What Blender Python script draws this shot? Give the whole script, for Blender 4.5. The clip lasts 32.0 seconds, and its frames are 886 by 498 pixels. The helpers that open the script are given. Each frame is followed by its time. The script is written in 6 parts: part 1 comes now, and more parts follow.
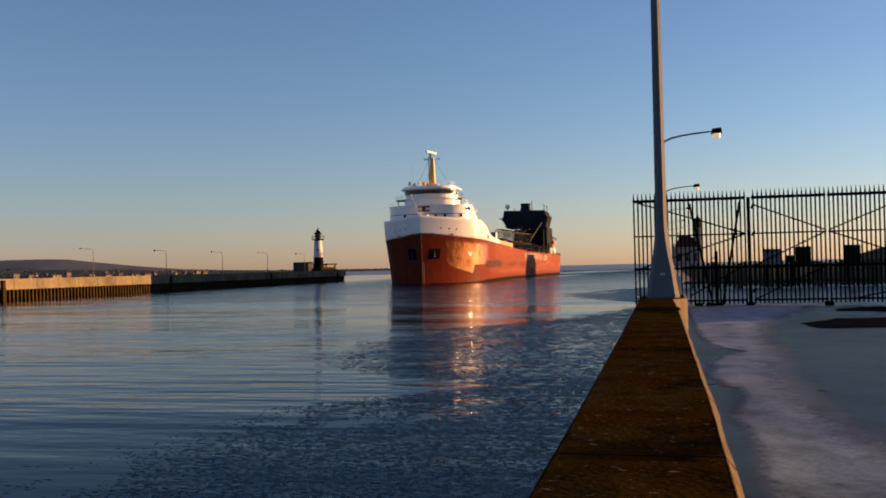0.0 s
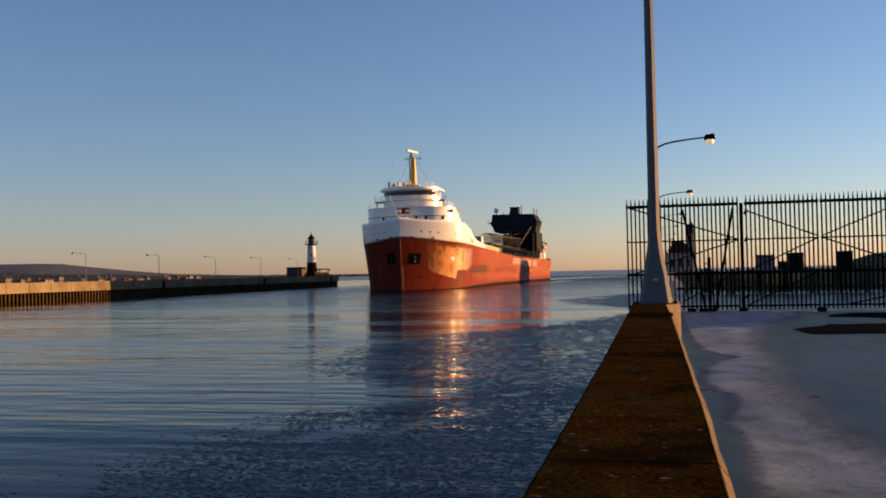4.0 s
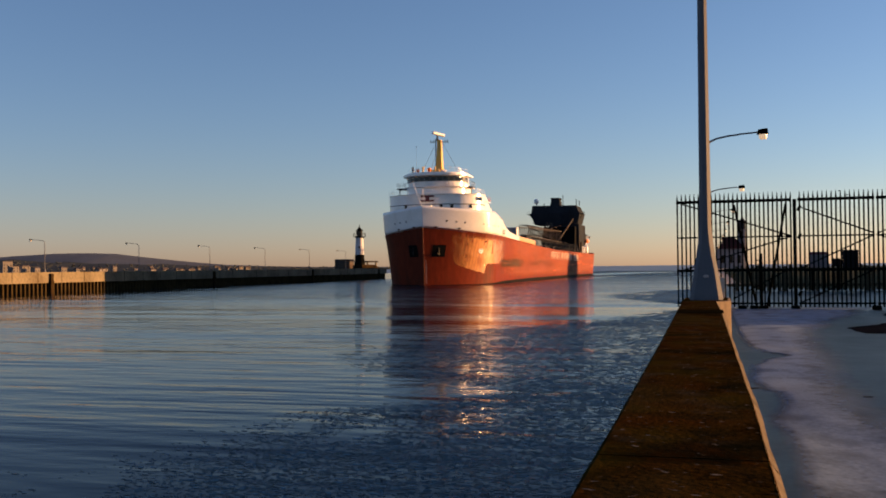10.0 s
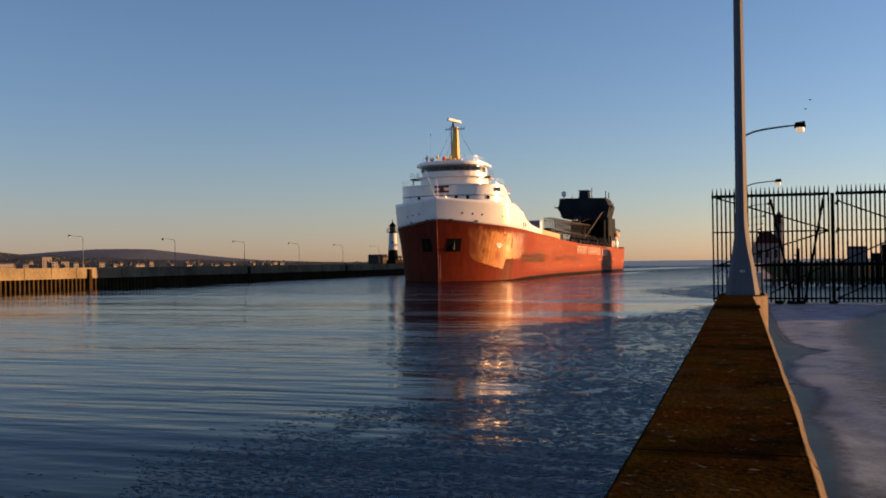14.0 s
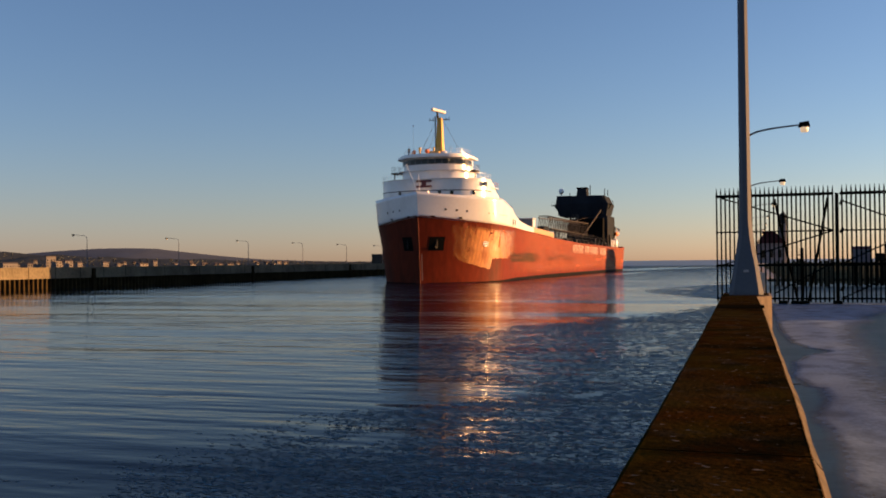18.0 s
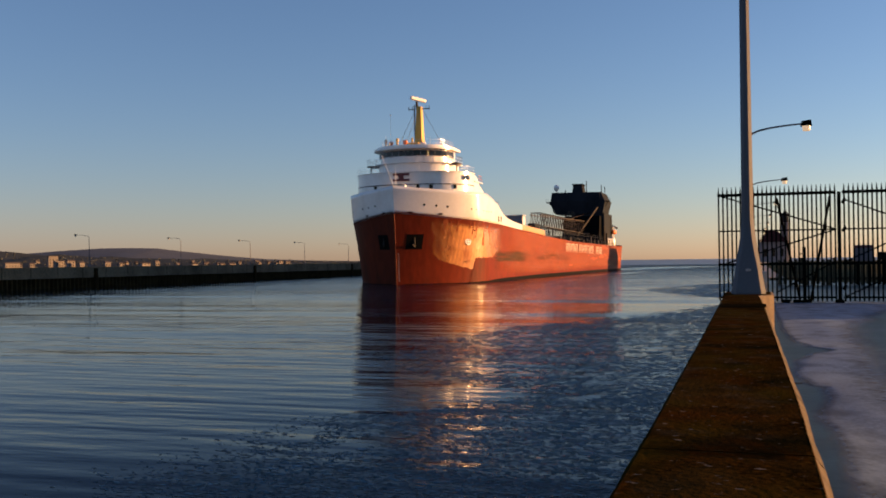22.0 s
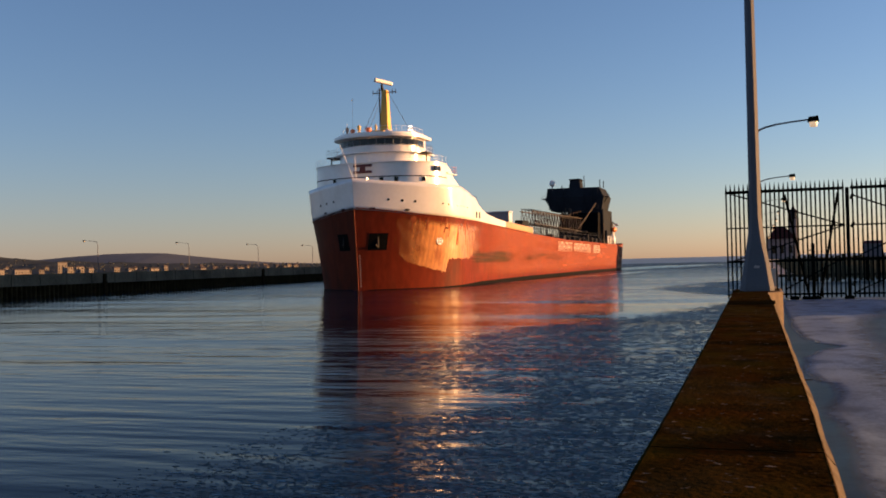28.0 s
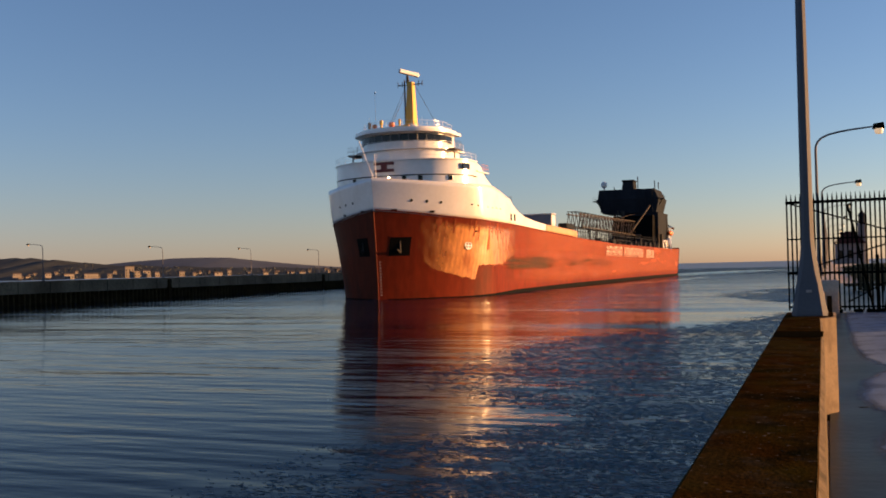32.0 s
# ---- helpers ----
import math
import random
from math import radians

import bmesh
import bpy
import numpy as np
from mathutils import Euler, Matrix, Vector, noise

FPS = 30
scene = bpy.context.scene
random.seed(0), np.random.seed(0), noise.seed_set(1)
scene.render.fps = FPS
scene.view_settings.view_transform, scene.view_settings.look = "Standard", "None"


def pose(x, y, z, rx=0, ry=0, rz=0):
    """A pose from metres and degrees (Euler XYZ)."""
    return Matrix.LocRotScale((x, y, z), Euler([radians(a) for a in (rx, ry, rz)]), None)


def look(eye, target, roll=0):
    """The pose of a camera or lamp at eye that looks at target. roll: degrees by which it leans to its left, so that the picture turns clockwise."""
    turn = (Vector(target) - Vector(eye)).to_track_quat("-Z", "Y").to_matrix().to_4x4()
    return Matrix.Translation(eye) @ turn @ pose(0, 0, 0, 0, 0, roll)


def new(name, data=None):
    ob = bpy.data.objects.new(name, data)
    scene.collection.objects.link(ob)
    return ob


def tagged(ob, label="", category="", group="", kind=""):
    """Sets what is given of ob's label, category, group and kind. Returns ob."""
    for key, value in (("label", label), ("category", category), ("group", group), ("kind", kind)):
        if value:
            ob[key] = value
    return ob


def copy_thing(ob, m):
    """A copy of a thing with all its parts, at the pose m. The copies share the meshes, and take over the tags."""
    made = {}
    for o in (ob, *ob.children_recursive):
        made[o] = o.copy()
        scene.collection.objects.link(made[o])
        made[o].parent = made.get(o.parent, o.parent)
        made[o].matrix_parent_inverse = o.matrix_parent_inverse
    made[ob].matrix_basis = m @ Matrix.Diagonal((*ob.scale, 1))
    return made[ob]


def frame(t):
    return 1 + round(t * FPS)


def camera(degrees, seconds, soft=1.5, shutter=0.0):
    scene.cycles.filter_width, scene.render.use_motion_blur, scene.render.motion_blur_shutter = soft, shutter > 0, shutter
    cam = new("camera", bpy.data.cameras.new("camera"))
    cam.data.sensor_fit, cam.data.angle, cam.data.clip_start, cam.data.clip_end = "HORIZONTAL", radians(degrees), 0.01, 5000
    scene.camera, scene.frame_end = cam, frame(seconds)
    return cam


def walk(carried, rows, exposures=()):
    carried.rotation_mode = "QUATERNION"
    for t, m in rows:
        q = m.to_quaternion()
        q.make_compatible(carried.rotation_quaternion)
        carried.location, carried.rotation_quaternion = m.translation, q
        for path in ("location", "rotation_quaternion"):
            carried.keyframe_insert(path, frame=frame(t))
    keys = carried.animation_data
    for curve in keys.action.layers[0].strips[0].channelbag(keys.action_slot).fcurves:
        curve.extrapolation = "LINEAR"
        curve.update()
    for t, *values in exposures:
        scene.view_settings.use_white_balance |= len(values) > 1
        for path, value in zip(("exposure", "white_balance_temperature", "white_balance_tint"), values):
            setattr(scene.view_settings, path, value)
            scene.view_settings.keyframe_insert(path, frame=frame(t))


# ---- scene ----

def view(x, y, z, yaw, pitch, roll):
    """A camera pose: yaw to the left of the canal's axis, pitch upwards, in degrees."""
    a, b = radians(yaw), radians(pitch)
    way = Vector((-math.sin(a) * math.cos(b), math.cos(a) * math.cos(b), math.sin(b)))
    return look((x, y, z), Vector((x, y, z)) + way * 50, roll)


cam = camera(49.52, 32.0, soft=1.8)
walk(cam, [
    (0, view(0.005, 0.018, 3.930, 13.192, 1.116, -1.354)),
    (0.5, view(0.004, 0.019, 3.932, 13.067, 1.073, -1.353)),
    (1, view(0.006, -0.003, 3.935, 13.047, 1.161, -1.356)),
    (1.5, view(0.006, 0.021, 3.930, 12.944, 1.264, -1.365)),
    (2, view(0.007, 0.013, 3.933, 12.894, 1.350, -1.470)),
    (2.5, view(0.006, 0.017, 3.931, 12.825, 1.363, -1.405)),
    (3, view(0.006, 0.028, 3.930, 12.801, 1.365, -1.298)),
    (3.5, view(0.007, 0.042, 3.926, 12.772, 1.375, -1.256)),
    (5.5, view(0.004, 0.025, 3.931, 13.384, 1.612, -1.025)),
    (6, view(0.004, 0.000, 3.933, 13.859, 1.590, -0.975)),
    (6.5, view(0.004, 0.027, 3.929, 14.214, 1.562, -0.839)),
    (7, view(0.003, 0.015, 3.930, 14.637, 1.383, -0.737)),
    (7.5, view(0.002, 0.010, 3.930, 14.897, 1.273, -0.622)),
    (8, view(0.003, 0.015, 3.930, 15.149, 1.210, -0.719)),
    (8.5, view(0.001, -0.002, 3.933, 15.294, 1.128, -0.669)),
    (9, view(-0.000, 0.000, 3.932, 15.486, 1.021, -0.618)),
    (9.5, view(0.001, -0.003, 3.933, 15.537, 1.073, -0.624)),
    (10, view(0.002, 0.000, 3.932, 15.629, 1.076, -0.613)),
    (10.5, view(0.003, 0.004, 3.930, 15.807, 1.010, -0.650)),
    (11, view(0.002, -0.012, 3.934, 15.977, 0.990, -0.635)),
    (11.5, view(0.001, 0.001, 3.931, 16.197, 1.002, -0.611)),
    (12, view(0.002, -0.005, 3.930, 16.403, 0.976, -0.522)),
    (12.5, view(-0.001, -0.014, 3.933, 16.748, 0.927, -0.538)),
    (13, view(0.000, -0.010, 3.931, 16.995, 0.908, -0.580)),
    (13.5, view(0.000, -0.015, 3.932, 17.421, 0.743, -0.583)),
    (14, view(-0.001, -0.019, 3.933, 17.604, 0.804, -0.679)),
    (14.5, view(-0.001, -0.020, 3.933, 17.695, 0.806, -0.676)),
    (16.5, view(0.001, -0.006, 3.929, 17.787, 0.742, -0.596)),
    (17, view(-0.001, -0.021, 3.933, 17.831, 0.808, -0.671)),
    (17.5, view(-0.001, -0.007, 3.930, 17.881, 0.786, -0.618)),
    (18, view(-0.001, -0.010, 3.931, 17.816, 0.787, -0.615)),
    (18.5, view(-0.002, -0.024, 3.933, 17.851, 0.777, -0.651)),
    (19, view(0.000, -0.013, 3.930, 17.949, 0.761, -0.681)),
    (19.5, view(-0.000, -0.002, 3.928, 17.956, 0.720, -0.657)),
    (20, view(-0.001, -0.028, 3.934, 17.939, 0.709, -0.676)),
    (20.5, view(-0.001, -0.003, 3.928, 17.939, 0.748, -0.712)),
    (21, view(-0.001, -0.021, 3.931, 17.968, 0.706, -0.692)),
    (21.5, view(-0.001, -0.002, 3.928, 17.939, 0.750, -0.715)),
    (22, view(-0.001, -0.018, 3.933, 17.930, 0.747, -0.703)),
    (22.5, view(-0.001, -0.029, 3.935, 17.925, 0.727, -0.753)),
    (23, view(-0.001, -0.021, 3.932, 17.935, 0.742, -0.724)),
    (23.5, view(-0.001, -0.019, 3.932, 17.918, 0.744, -0.698)),
    (24, view(-0.002, -0.019, 3.933, 17.906, 0.702, -0.698)),
    (24.5, view(-0.001, -0.013, 3.931, 17.969, 0.707, -0.690)),
    (25, view(-0.001, -0.028, 3.934, 17.935, 0.693, -0.729)),
    (25.5, view(-0.000, -0.021, 3.933, 17.776, 0.664, -0.644)),
    (27.5, view(0.002, -0.025, 3.936, 17.857, 0.851, -1.226)),
    (28, view(0.001, -0.005, 3.930, 18.387, 0.824, -1.443)),
    (28.5, view(0.001, -0.027, 3.933, 18.810, 0.700, -1.371)),
    (29, view(-0.001, -0.009, 3.932, 19.090, 0.891, -1.503)),
    (29.5, view(0.001, 0.069, 3.910, 20.479, 1.042, 0.282)),
    (30, view(0.009, 0.079, 3.945, 20.923, 0.823, -1.029)),
    (30.5, view(0.070, 0.124, 4.023, 21.574, 0.682, -1.995)),
    (31, view(0.083, 0.037, 4.080, 21.300, 0.894, -1.757)),
    (31.5, view(0.130, -0.015, 4.121, 21.799, 1.005, -1.554)),
    (32, view(0.139, 0.035, 4.113, 21.931, 1.168, -1.414)),
], exposures=[(0.0, 1.2, 7560, 21.5), (32.0, 1.2, 7560, 21.5)])

# ---- light ----
SUN_ELEV, SUN_ROT = 5.5, 62.0          # degrees; rotation clockwise from the canal's axis
world = bpy.data.worlds.new("sky_world")
scene.world = world
world.use_nodes = True
wn, wl = world.node_tree.nodes, world.node_tree.links


def clear_sky(elevation, air, dust, ozone):
    s = wn.new("ShaderNodeTexSky")
    s.sky_type, s.sun_disc = "NISHITA", False
    s.sun_elevation, s.sun_rotation = radians(elevation), radians(SUN_ROT)
    s.altitude, s.air_density, s.dust_density, s.ozone_density = 200, air, dust, ozone
    return s


# thin clear air above, with the long reddened path of the light low down
high_sky, low_sky = clear_sky(SUN_ELEV, 0.5, 0.3, 3.0), clear_sky(1.0, 1.0, 0.3, 3.0)
both = wn.new("ShaderNodeVectorMath")
both.operation = "MULTIPLY_ADD"
both.inputs[1].default_value = (4.38, 4.38, 4.38)
wl.new(low_sky.outputs[0], both.inputs[0])
wl.new(high_sky.outputs[0], both.inputs[2])
wn["Background"].inputs["Strength"].default_value = 0.04
wl.new(both.outputs[0], wn["Background"].inputs["Color"])

sun_way = Vector((math.sin(radians(SUN_ROT)) * math.cos(radians(SUN_ELEV)),
                  math.cos(radians(SUN_ROT)) * math.cos(radians(SUN_ELEV)), math.sin(radians(SUN_ELEV))))
sun_data = bpy.data.lights.new("sun", "SUN")
sun_data.energy, sun_data.angle, sun_data.color = 5.6, radians(0.5), (1.0, 0.58, 0.25)
sun = new("sun", sun_data)
sun.matrix_world = look(sun_way * 300, (0, 0, 0))


# ---- materials ----
def material(name, colour, rough=0.6, metal=0.0, spread=0.15, scale=3.0, fine=40.0, bump=0.0, bump_scale=30.0,
             stain=None, stain_scale=0.6, stain_amount=0.5, island=False, coords="Object", stretch=(1, 1, 1), spec=0.5):
    """A painted, stone or metal surface: a base colour varied at two scales, stains of another colour and a fine relief."""
    m = bpy.data.materials.new(name)
    m.use_nodes = True
    n, l = m.node_tree.nodes, m.node_tree.links
    b = n["Principled BSDF"]
    b.inputs["Metallic"].default_value = metal
    b.inputs["Specular IOR Level"].default_value = spec
    co = n.new("ShaderNodeTexCoord")
    mp = n.new("ShaderNodeMapping")
    mp.inputs["Scale"].default_value = stretch
    l.new(co.outputs[coords], mp.inputs[0])

    def noise_tex(s, detail=4.0):
        t = n.new("ShaderNodeTexNoise")
        t.inputs["Scale"].default_value, t.inputs["Detail"].default_value = s, detail
        l.new(mp.outputs[0], t.inputs["Vector"])
        return t
    big, small = noise_tex(scale), noise_tex(fine)
    add = n.new("ShaderNodeMath")
    add.operation = "ADD"
    l.new(big.outputs["Fac"], add.inputs[0])
    l.new(small.outputs["Fac"], add.inputs[1])
    rng = n.new("ShaderNodeMapRange")
    rng.inputs["From Min"].default_value, rng.inputs["From Max"].default_value = 0.6, 1.4
    rng.inputs["To Min"].default_value, rng.inputs["To Max"].default_value = 1 - spread, 1 + spread
    l.new(add.outputs[0], rng.inputs["Value"])
    vary = n.new("ShaderNodeVectorMath")
    vary.operation = "SCALE"
    vary.inputs[0].default_value = colour
    l.new(rng.outputs[0], vary.inputs["Scale"])
    col = vary.outputs[0]
    if island:
        info = n.new("ShaderNodeObjectInfo")
        r2 = n.new("ShaderNodeMapRange")
        r2.inputs["To Min"].default_value, r2.inputs["To Max"].default_value = 0.75, 1.2
        l.new(info.outputs["Random"], r2.inputs["Value"])
        v2 = n.new("ShaderNodeVectorMath")
        v2.operation = "SCALE"
        l.new(col, v2.inputs[0])
        l.new(r2.outputs[0], v2.inputs["Scale"])
        col = v2.outputs[0]
    if stain:
        st = noise_tex(stain_scale, 6.0)
        ramp = n.new("ShaderNodeMapRange")
        ramp.inputs["From Min"].default_value, ramp.inputs["From Max"].default_value = 0.5, 0.68
        ramp.inputs["To Max"].default_value = stain_amount
        l.new(st.outputs["Fac"], ramp.inputs["Value"])
        mix = n.new("ShaderNodeMix")
        mix.data_type = "RGBA"
        l.new(ramp.outputs[0], mix.inputs["Factor"])
        l.new(col, mix.inputs["A"])
        mix.inputs["B"].default_value = (*stain, 1)
        col = mix.outputs["Result"]
    l.new(col, b.inputs["Base Color"])
    rr = n.new("ShaderNodeMapRange")
    rr.inputs["To Min"].default_value, rr.inputs["To Max"].default_value = max(0.02, rough - 0.1), min(1, rough + 0.1)
    l.new(big.outputs["Fac"], rr.inputs["Value"])
    l.new(rr.outputs[0], b.inputs["Roughness"])
    if bump:
        bt = noise_tex(bump_scale, 5.0)
        bp = n.new("ShaderNodeBump")
        bp.inputs["Strength"].default_value = 1.0
        bp.inputs["Distance"].default_value = bump
        l.new(bt.outputs["Fac"], bp.inputs["Height"])
        l.new(bp.outputs[0], b.inputs["Normal"])
    return m


def water_material():
    """Cold clear water: long swell, wind ripples in gusts, a calm strip in the lee of the north pier, a rougher open lake."""
    m = bpy.data.materials.new("water")
    m.use_nodes = True
    n, l = m.node_tree.nodes, m.node_tree.links
    b = n["Principled BSDF"]
    b.inputs["Base Color"].default_value = (0.0004, 0.006, 0.018, 1)
    b.inputs["IOR"].default_value = 1.33
    b.inputs["Specular Tint"].default_value = (0.74, 0.95, 1.0, 1)
    co = n.new("ShaderNodeTexCoord")

    def ripple(s, stretch, det, place=(0, 0, 0)):
        mp, t = n.new("ShaderNodeMapping"), n.new("ShaderNodeTexNoise")
        mp.inputs["Scale"].default_value, mp.inputs["Location"].default_value = stretch, place
        l.new(co.outputs["Object"], mp.inputs[0])
        t.inputs["Scale"].default_value, t.inputs["Detail"].default_value = s, det
        l.new(mp.outputs[0], t.inputs["Vector"])
        return t.outputs["Fac"]

    def calc(op, a, c):
        k = n.new("ShaderNodeMath")
        k.operation = op
        for i, v in enumerate((a, c)):
            if isinstance(v, (int, float)):
                k.inputs[i].default_value = v
            else:
                l.new(v, k.inputs[i])
        return k.outputs[0]

    def ranged(v, a, c, lo, hi):
        r = n.new("ShaderNodeMapRange")
        r.inputs["From Min"].default_value, r.inputs["From Max"].default_value = a, c
        r.inputs["To Min"].default_value, r.inputs["To Max"].default_value = lo, hi
        l.new(v, r.inputs["Value"])
        return r.outputs[0]

    gusts = ranged(ripple(0.035, (0.45, 1.0, 1), 3.0, (7, 3, 0)), 0.38, 0.64, 0.5, 1.4)
    swell = calc("ADD", calc("MULTIPLY", ripple(0.05, (0.25, 1.5, 1), 1.0), 0.24), calc("MULTIPLY", ripple(0.13, (0.3, 1.4, 1), 1.0, (2, 9, 0)), 0.14))
    chop = calc("ADD", calc("MULTIPLY", ripple(0.9, (0.24, 1.2, 1), 1.0, (4, 1, 0)), 0.056), calc("MULTIPLY", ripple(2.6, (0.35, 1.1, 1), 2.0), 0.014))
    sep = n.new("ShaderNodeSeparateXYZ")
    l.new(co.outputs["Object"], sep.inputs[0])
    sheltered = ranged(sep.outputs["Y"], 9, 21, 0.4, 1.0)
    height = calc("ADD", swell, calc("MULTIPLY", calc("MULTIPLY", chop, sheltered), gusts))
    lake = ranged(sep.outputs["Y"], 75, 320, 1.0, 14.0)
    lee = ranged(sep.outputs["X"], -90, -62, 0.05, 1.0)
    bp = n.new("ShaderNodeBump")
    bp.inputs["Distance"].default_value = 1.0
    l.new(calc("MULTIPLY", calc("MULTIPLY", height, lake), lee), bp.inputs["Height"])
    l.new(bp.outputs[0], b.inputs["Normal"])
    l.new(calc("MULTIPLY", ranged(lake, 1.0, 14.0, 0.085, 0.3), ranged(lee, 0.05, 1.0, 0.2, 1.0)), b.inputs["Roughness"])
    l.new(ranged(lake, 1.0, 14.0, 0.06, 0.03), b.inputs["Specular IOR Level"])
    return m


M_WATER = water_material()
M_WAKE = material("wake_water", (0.0004, 0.008, 0.021), 0.12, spec=0.02, spread=0.3, scale=0.3, fine=2, bump=0.05, bump_scale=0.5, stretch=(1, 0.4, 1))
M_CONC_OLD = material("stained_concrete", (0.031, 0.0145, 0.0027), 0.95, spread=1.0, scale=7, fine=60, bump=0.002, bump_scale=70, spec=0.0,
                      stain=(0.006, 0.0056, 0.002), stain_scale=3.4, stain_amount=0.95)


def patches(m, colour, scale, stretch, low, high, amount):
    """Blotches of another colour over what the surface has."""
    n, l = m.node_tree.nodes, m.node_tree.links
    p = n["Principled BSDF"]
    co, mp, t = n.new("ShaderNodeTexCoord"), n.new("ShaderNodeMapping"), n.new("ShaderNodeTexNoise")
    mp.inputs["Scale"].default_value = stretch
    mp.inputs["Location"].default_value = (scale * 1.7, scale * 0.9, 3.1)
    t.inputs["Scale"].default_value, t.inputs["Detail"].default_value = scale, 5.0
    l.new(co.outputs["Object"], mp.inputs[0])
    l.new(mp.outputs[0], t.inputs["Vector"])
    r = n.new("ShaderNodeMapRange")
    r.inputs["From Min"].default_value, r.inputs["From Max"].default_value = low, high
    r.inputs["To Max"].default_value = amount
    l.new(t.outputs["Fac"], r.inputs["Value"])
    mx = n.new("ShaderNodeMix")
    mx.data_type = "RGBA"
    l.new(r.outputs[0], mx.inputs["Factor"])
    l.new(p.inputs["Base Color"].links[0].from_socket, mx.inputs["A"])
    mx.inputs["B"].default_value = (*colour, 1)
    l.new(mx.outputs["Result"], p.inputs["Base Color"])


patches(M_CONC_OLD, (0.042, 0.0135, 0.0025), 4.2, (1, 0.7, 1), 0.48, 0.66, 0.7)
patches(M_CONC_OLD, (0.032, 0.022, 0.0035), 3.6, (1, 0.6, 1), 0.48, 0.66, 0.8)
patches(M_CONC_OLD, (0.006, 0.006, 0.003), 10.0, (0.9, 0.7, 1), 0.5, 0.72, 0.8)
patches(M_CONC_OLD, (0.045, 0.037, 0.026), 8.0, (0.8, 0.7, 1), 0.56, 0.76, 0.6)
patches(M_CONC_OLD, (0.05, 0.036, 0.012), 1.6, (1, 0.5, 1), 0.5, 0.7, 0.45)
patches(M_CONC_OLD, (0.14, 0.12, 0.1), 44.0, (0.7, 0.9, 1), 0.64, 0.72, 0.85)
M_CONC = material("pale_concrete", (0.42, 0.36, 0.29), 0.85, spread=0.2, scale=0.8, fine=18, bump=0.003, bump_scale=40,
                  stain=(0.2, 0.16, 0.12), stain_scale=0.5, stain_amount=0.5)
# worn edge, coloured paler than the wall top for the sun on it
M_CONC_EDGE = material("sunlit_worn_edge_concrete", (0.088, 0.066, 0.044), 0.9, spread=0.5, scale=4, fine=50, bump=0.004, bump_scale=45, spec=0.1,
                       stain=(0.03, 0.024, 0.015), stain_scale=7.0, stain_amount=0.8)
M_PEDESTAL = material("sunlit_pedestal_concrete", (0.16, 0.12, 0.085), 0.9, spread=0.3, scale=4, fine=40, bump=0.004, bump_scale=45, spec=0.1,
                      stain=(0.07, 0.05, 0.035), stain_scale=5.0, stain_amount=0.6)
M_CONC_FAR = material("weathered_pier_concrete", (0.15, 0.122, 0.08), 0.9, spread=0.5, scale=0.25, fine=3, bump=0.02, bump_scale=3, spec=0.05,
                      stain=(0.06, 0.042, 0.026), stain_scale=0.2, stain_amount=0.6)
M_PILE = material("rusty_steel_piling", (0.03, 0.019, 0.009), 0.9, spread=0.4, scale=0.6, fine=8, bump=0.01, bump_scale=8, spec=0.0,
                  stain=(0.012, 0.008, 0.006), stain_scale=0.5, stain_amount=0.7)
# lighter copy of the piling: sun on the rib faces, put into the colour
M_RIB = material("sunlit_sheet_pile_faces", (0.044, 0.031, 0.014), 0.9, spread=0.5, scale=0.5, fine=6, bump=0.01, bump_scale=8, spec=0.0, stain=(0.02, 0.012, 0.006), stain_scale=0.7, stain_amount=0.7)
M_POLE = material("galvanised_pole_paint", (0.10, 0.10, 0.11), 0.5, metal=0.0, spec=0.2, spread=0.12, scale=2, fine=60, bump=0.0006, bump_scale=120)
M_IRON = material("black_iron_paint", (0.004, 0.005, 0.004), 0.9, spec=0.0, spread=0.3, scale=4, fine=60, bump=0.0005, bump_scale=90)
M_HULL = material("red_hull_paint", (0.128, 0.017, 0.0065), 0.5, spec=0.05, spread=0.35, scale=0.12, fine=1.4, bump=0.004, bump_scale=0.9, stretch=(1, 1, 0.35),
                  stain=(0.075, 0.014, 0.006), stain_scale=0.5, stain_amount=0.75)


def shell_ribs(m, period, amount, depth):
    """Plating sunk a little between the ribs: faint upright bands along the ship, in relief and as shading in the
    colour.
    """
    n, l = m.node_tree.nodes, m.node_tree.links
    p = n["Principled BSDF"]
    co = n.new("ShaderNodeTexCoord")
    w = n.new("ShaderNodeTexWave")
    w.bands_direction, w.wave_profile = "Y", "SIN"
    w.inputs["Scale"].default_value = 0.314 / period
    w.inputs["Distortion"].default_value, w.inputs["Detail"].default_value, w.inputs["Detail Scale"].default_value = 1.2, 3.0, 0.4
    l.new(co.outputs["Object"], w.inputs["Vector"])
    r = n.new("ShaderNodeMapRange")
    r.inputs["To Min"].default_value, r.inputs["To Max"].default_value = 1 - amount, 1 + amount
    l.new(w.outputs["Fac"], r.inputs["Value"])
    v = n.new("ShaderNodeVectorMath")
    v.operation = "SCALE"
    l.new(p.inputs["Base Color"].links[0].from_socket, v.inputs[0])
    l.new(r.outputs[0], v.inputs["Scale"])
    l.new(v.outputs[0], p.inputs["Base Color"])
    bp = n.new("ShaderNodeBump")
    bp.inputs["Distance"].default_value = depth
    l.new(w.outputs["Fac"], bp.inputs["Height"])
    if p.inputs["Normal"].links:
        l.new(p.inputs["Normal"].links[0].from_socket, bp.inputs["Normal"])
    l.new(bp.outputs[0], p.inputs["Normal"])


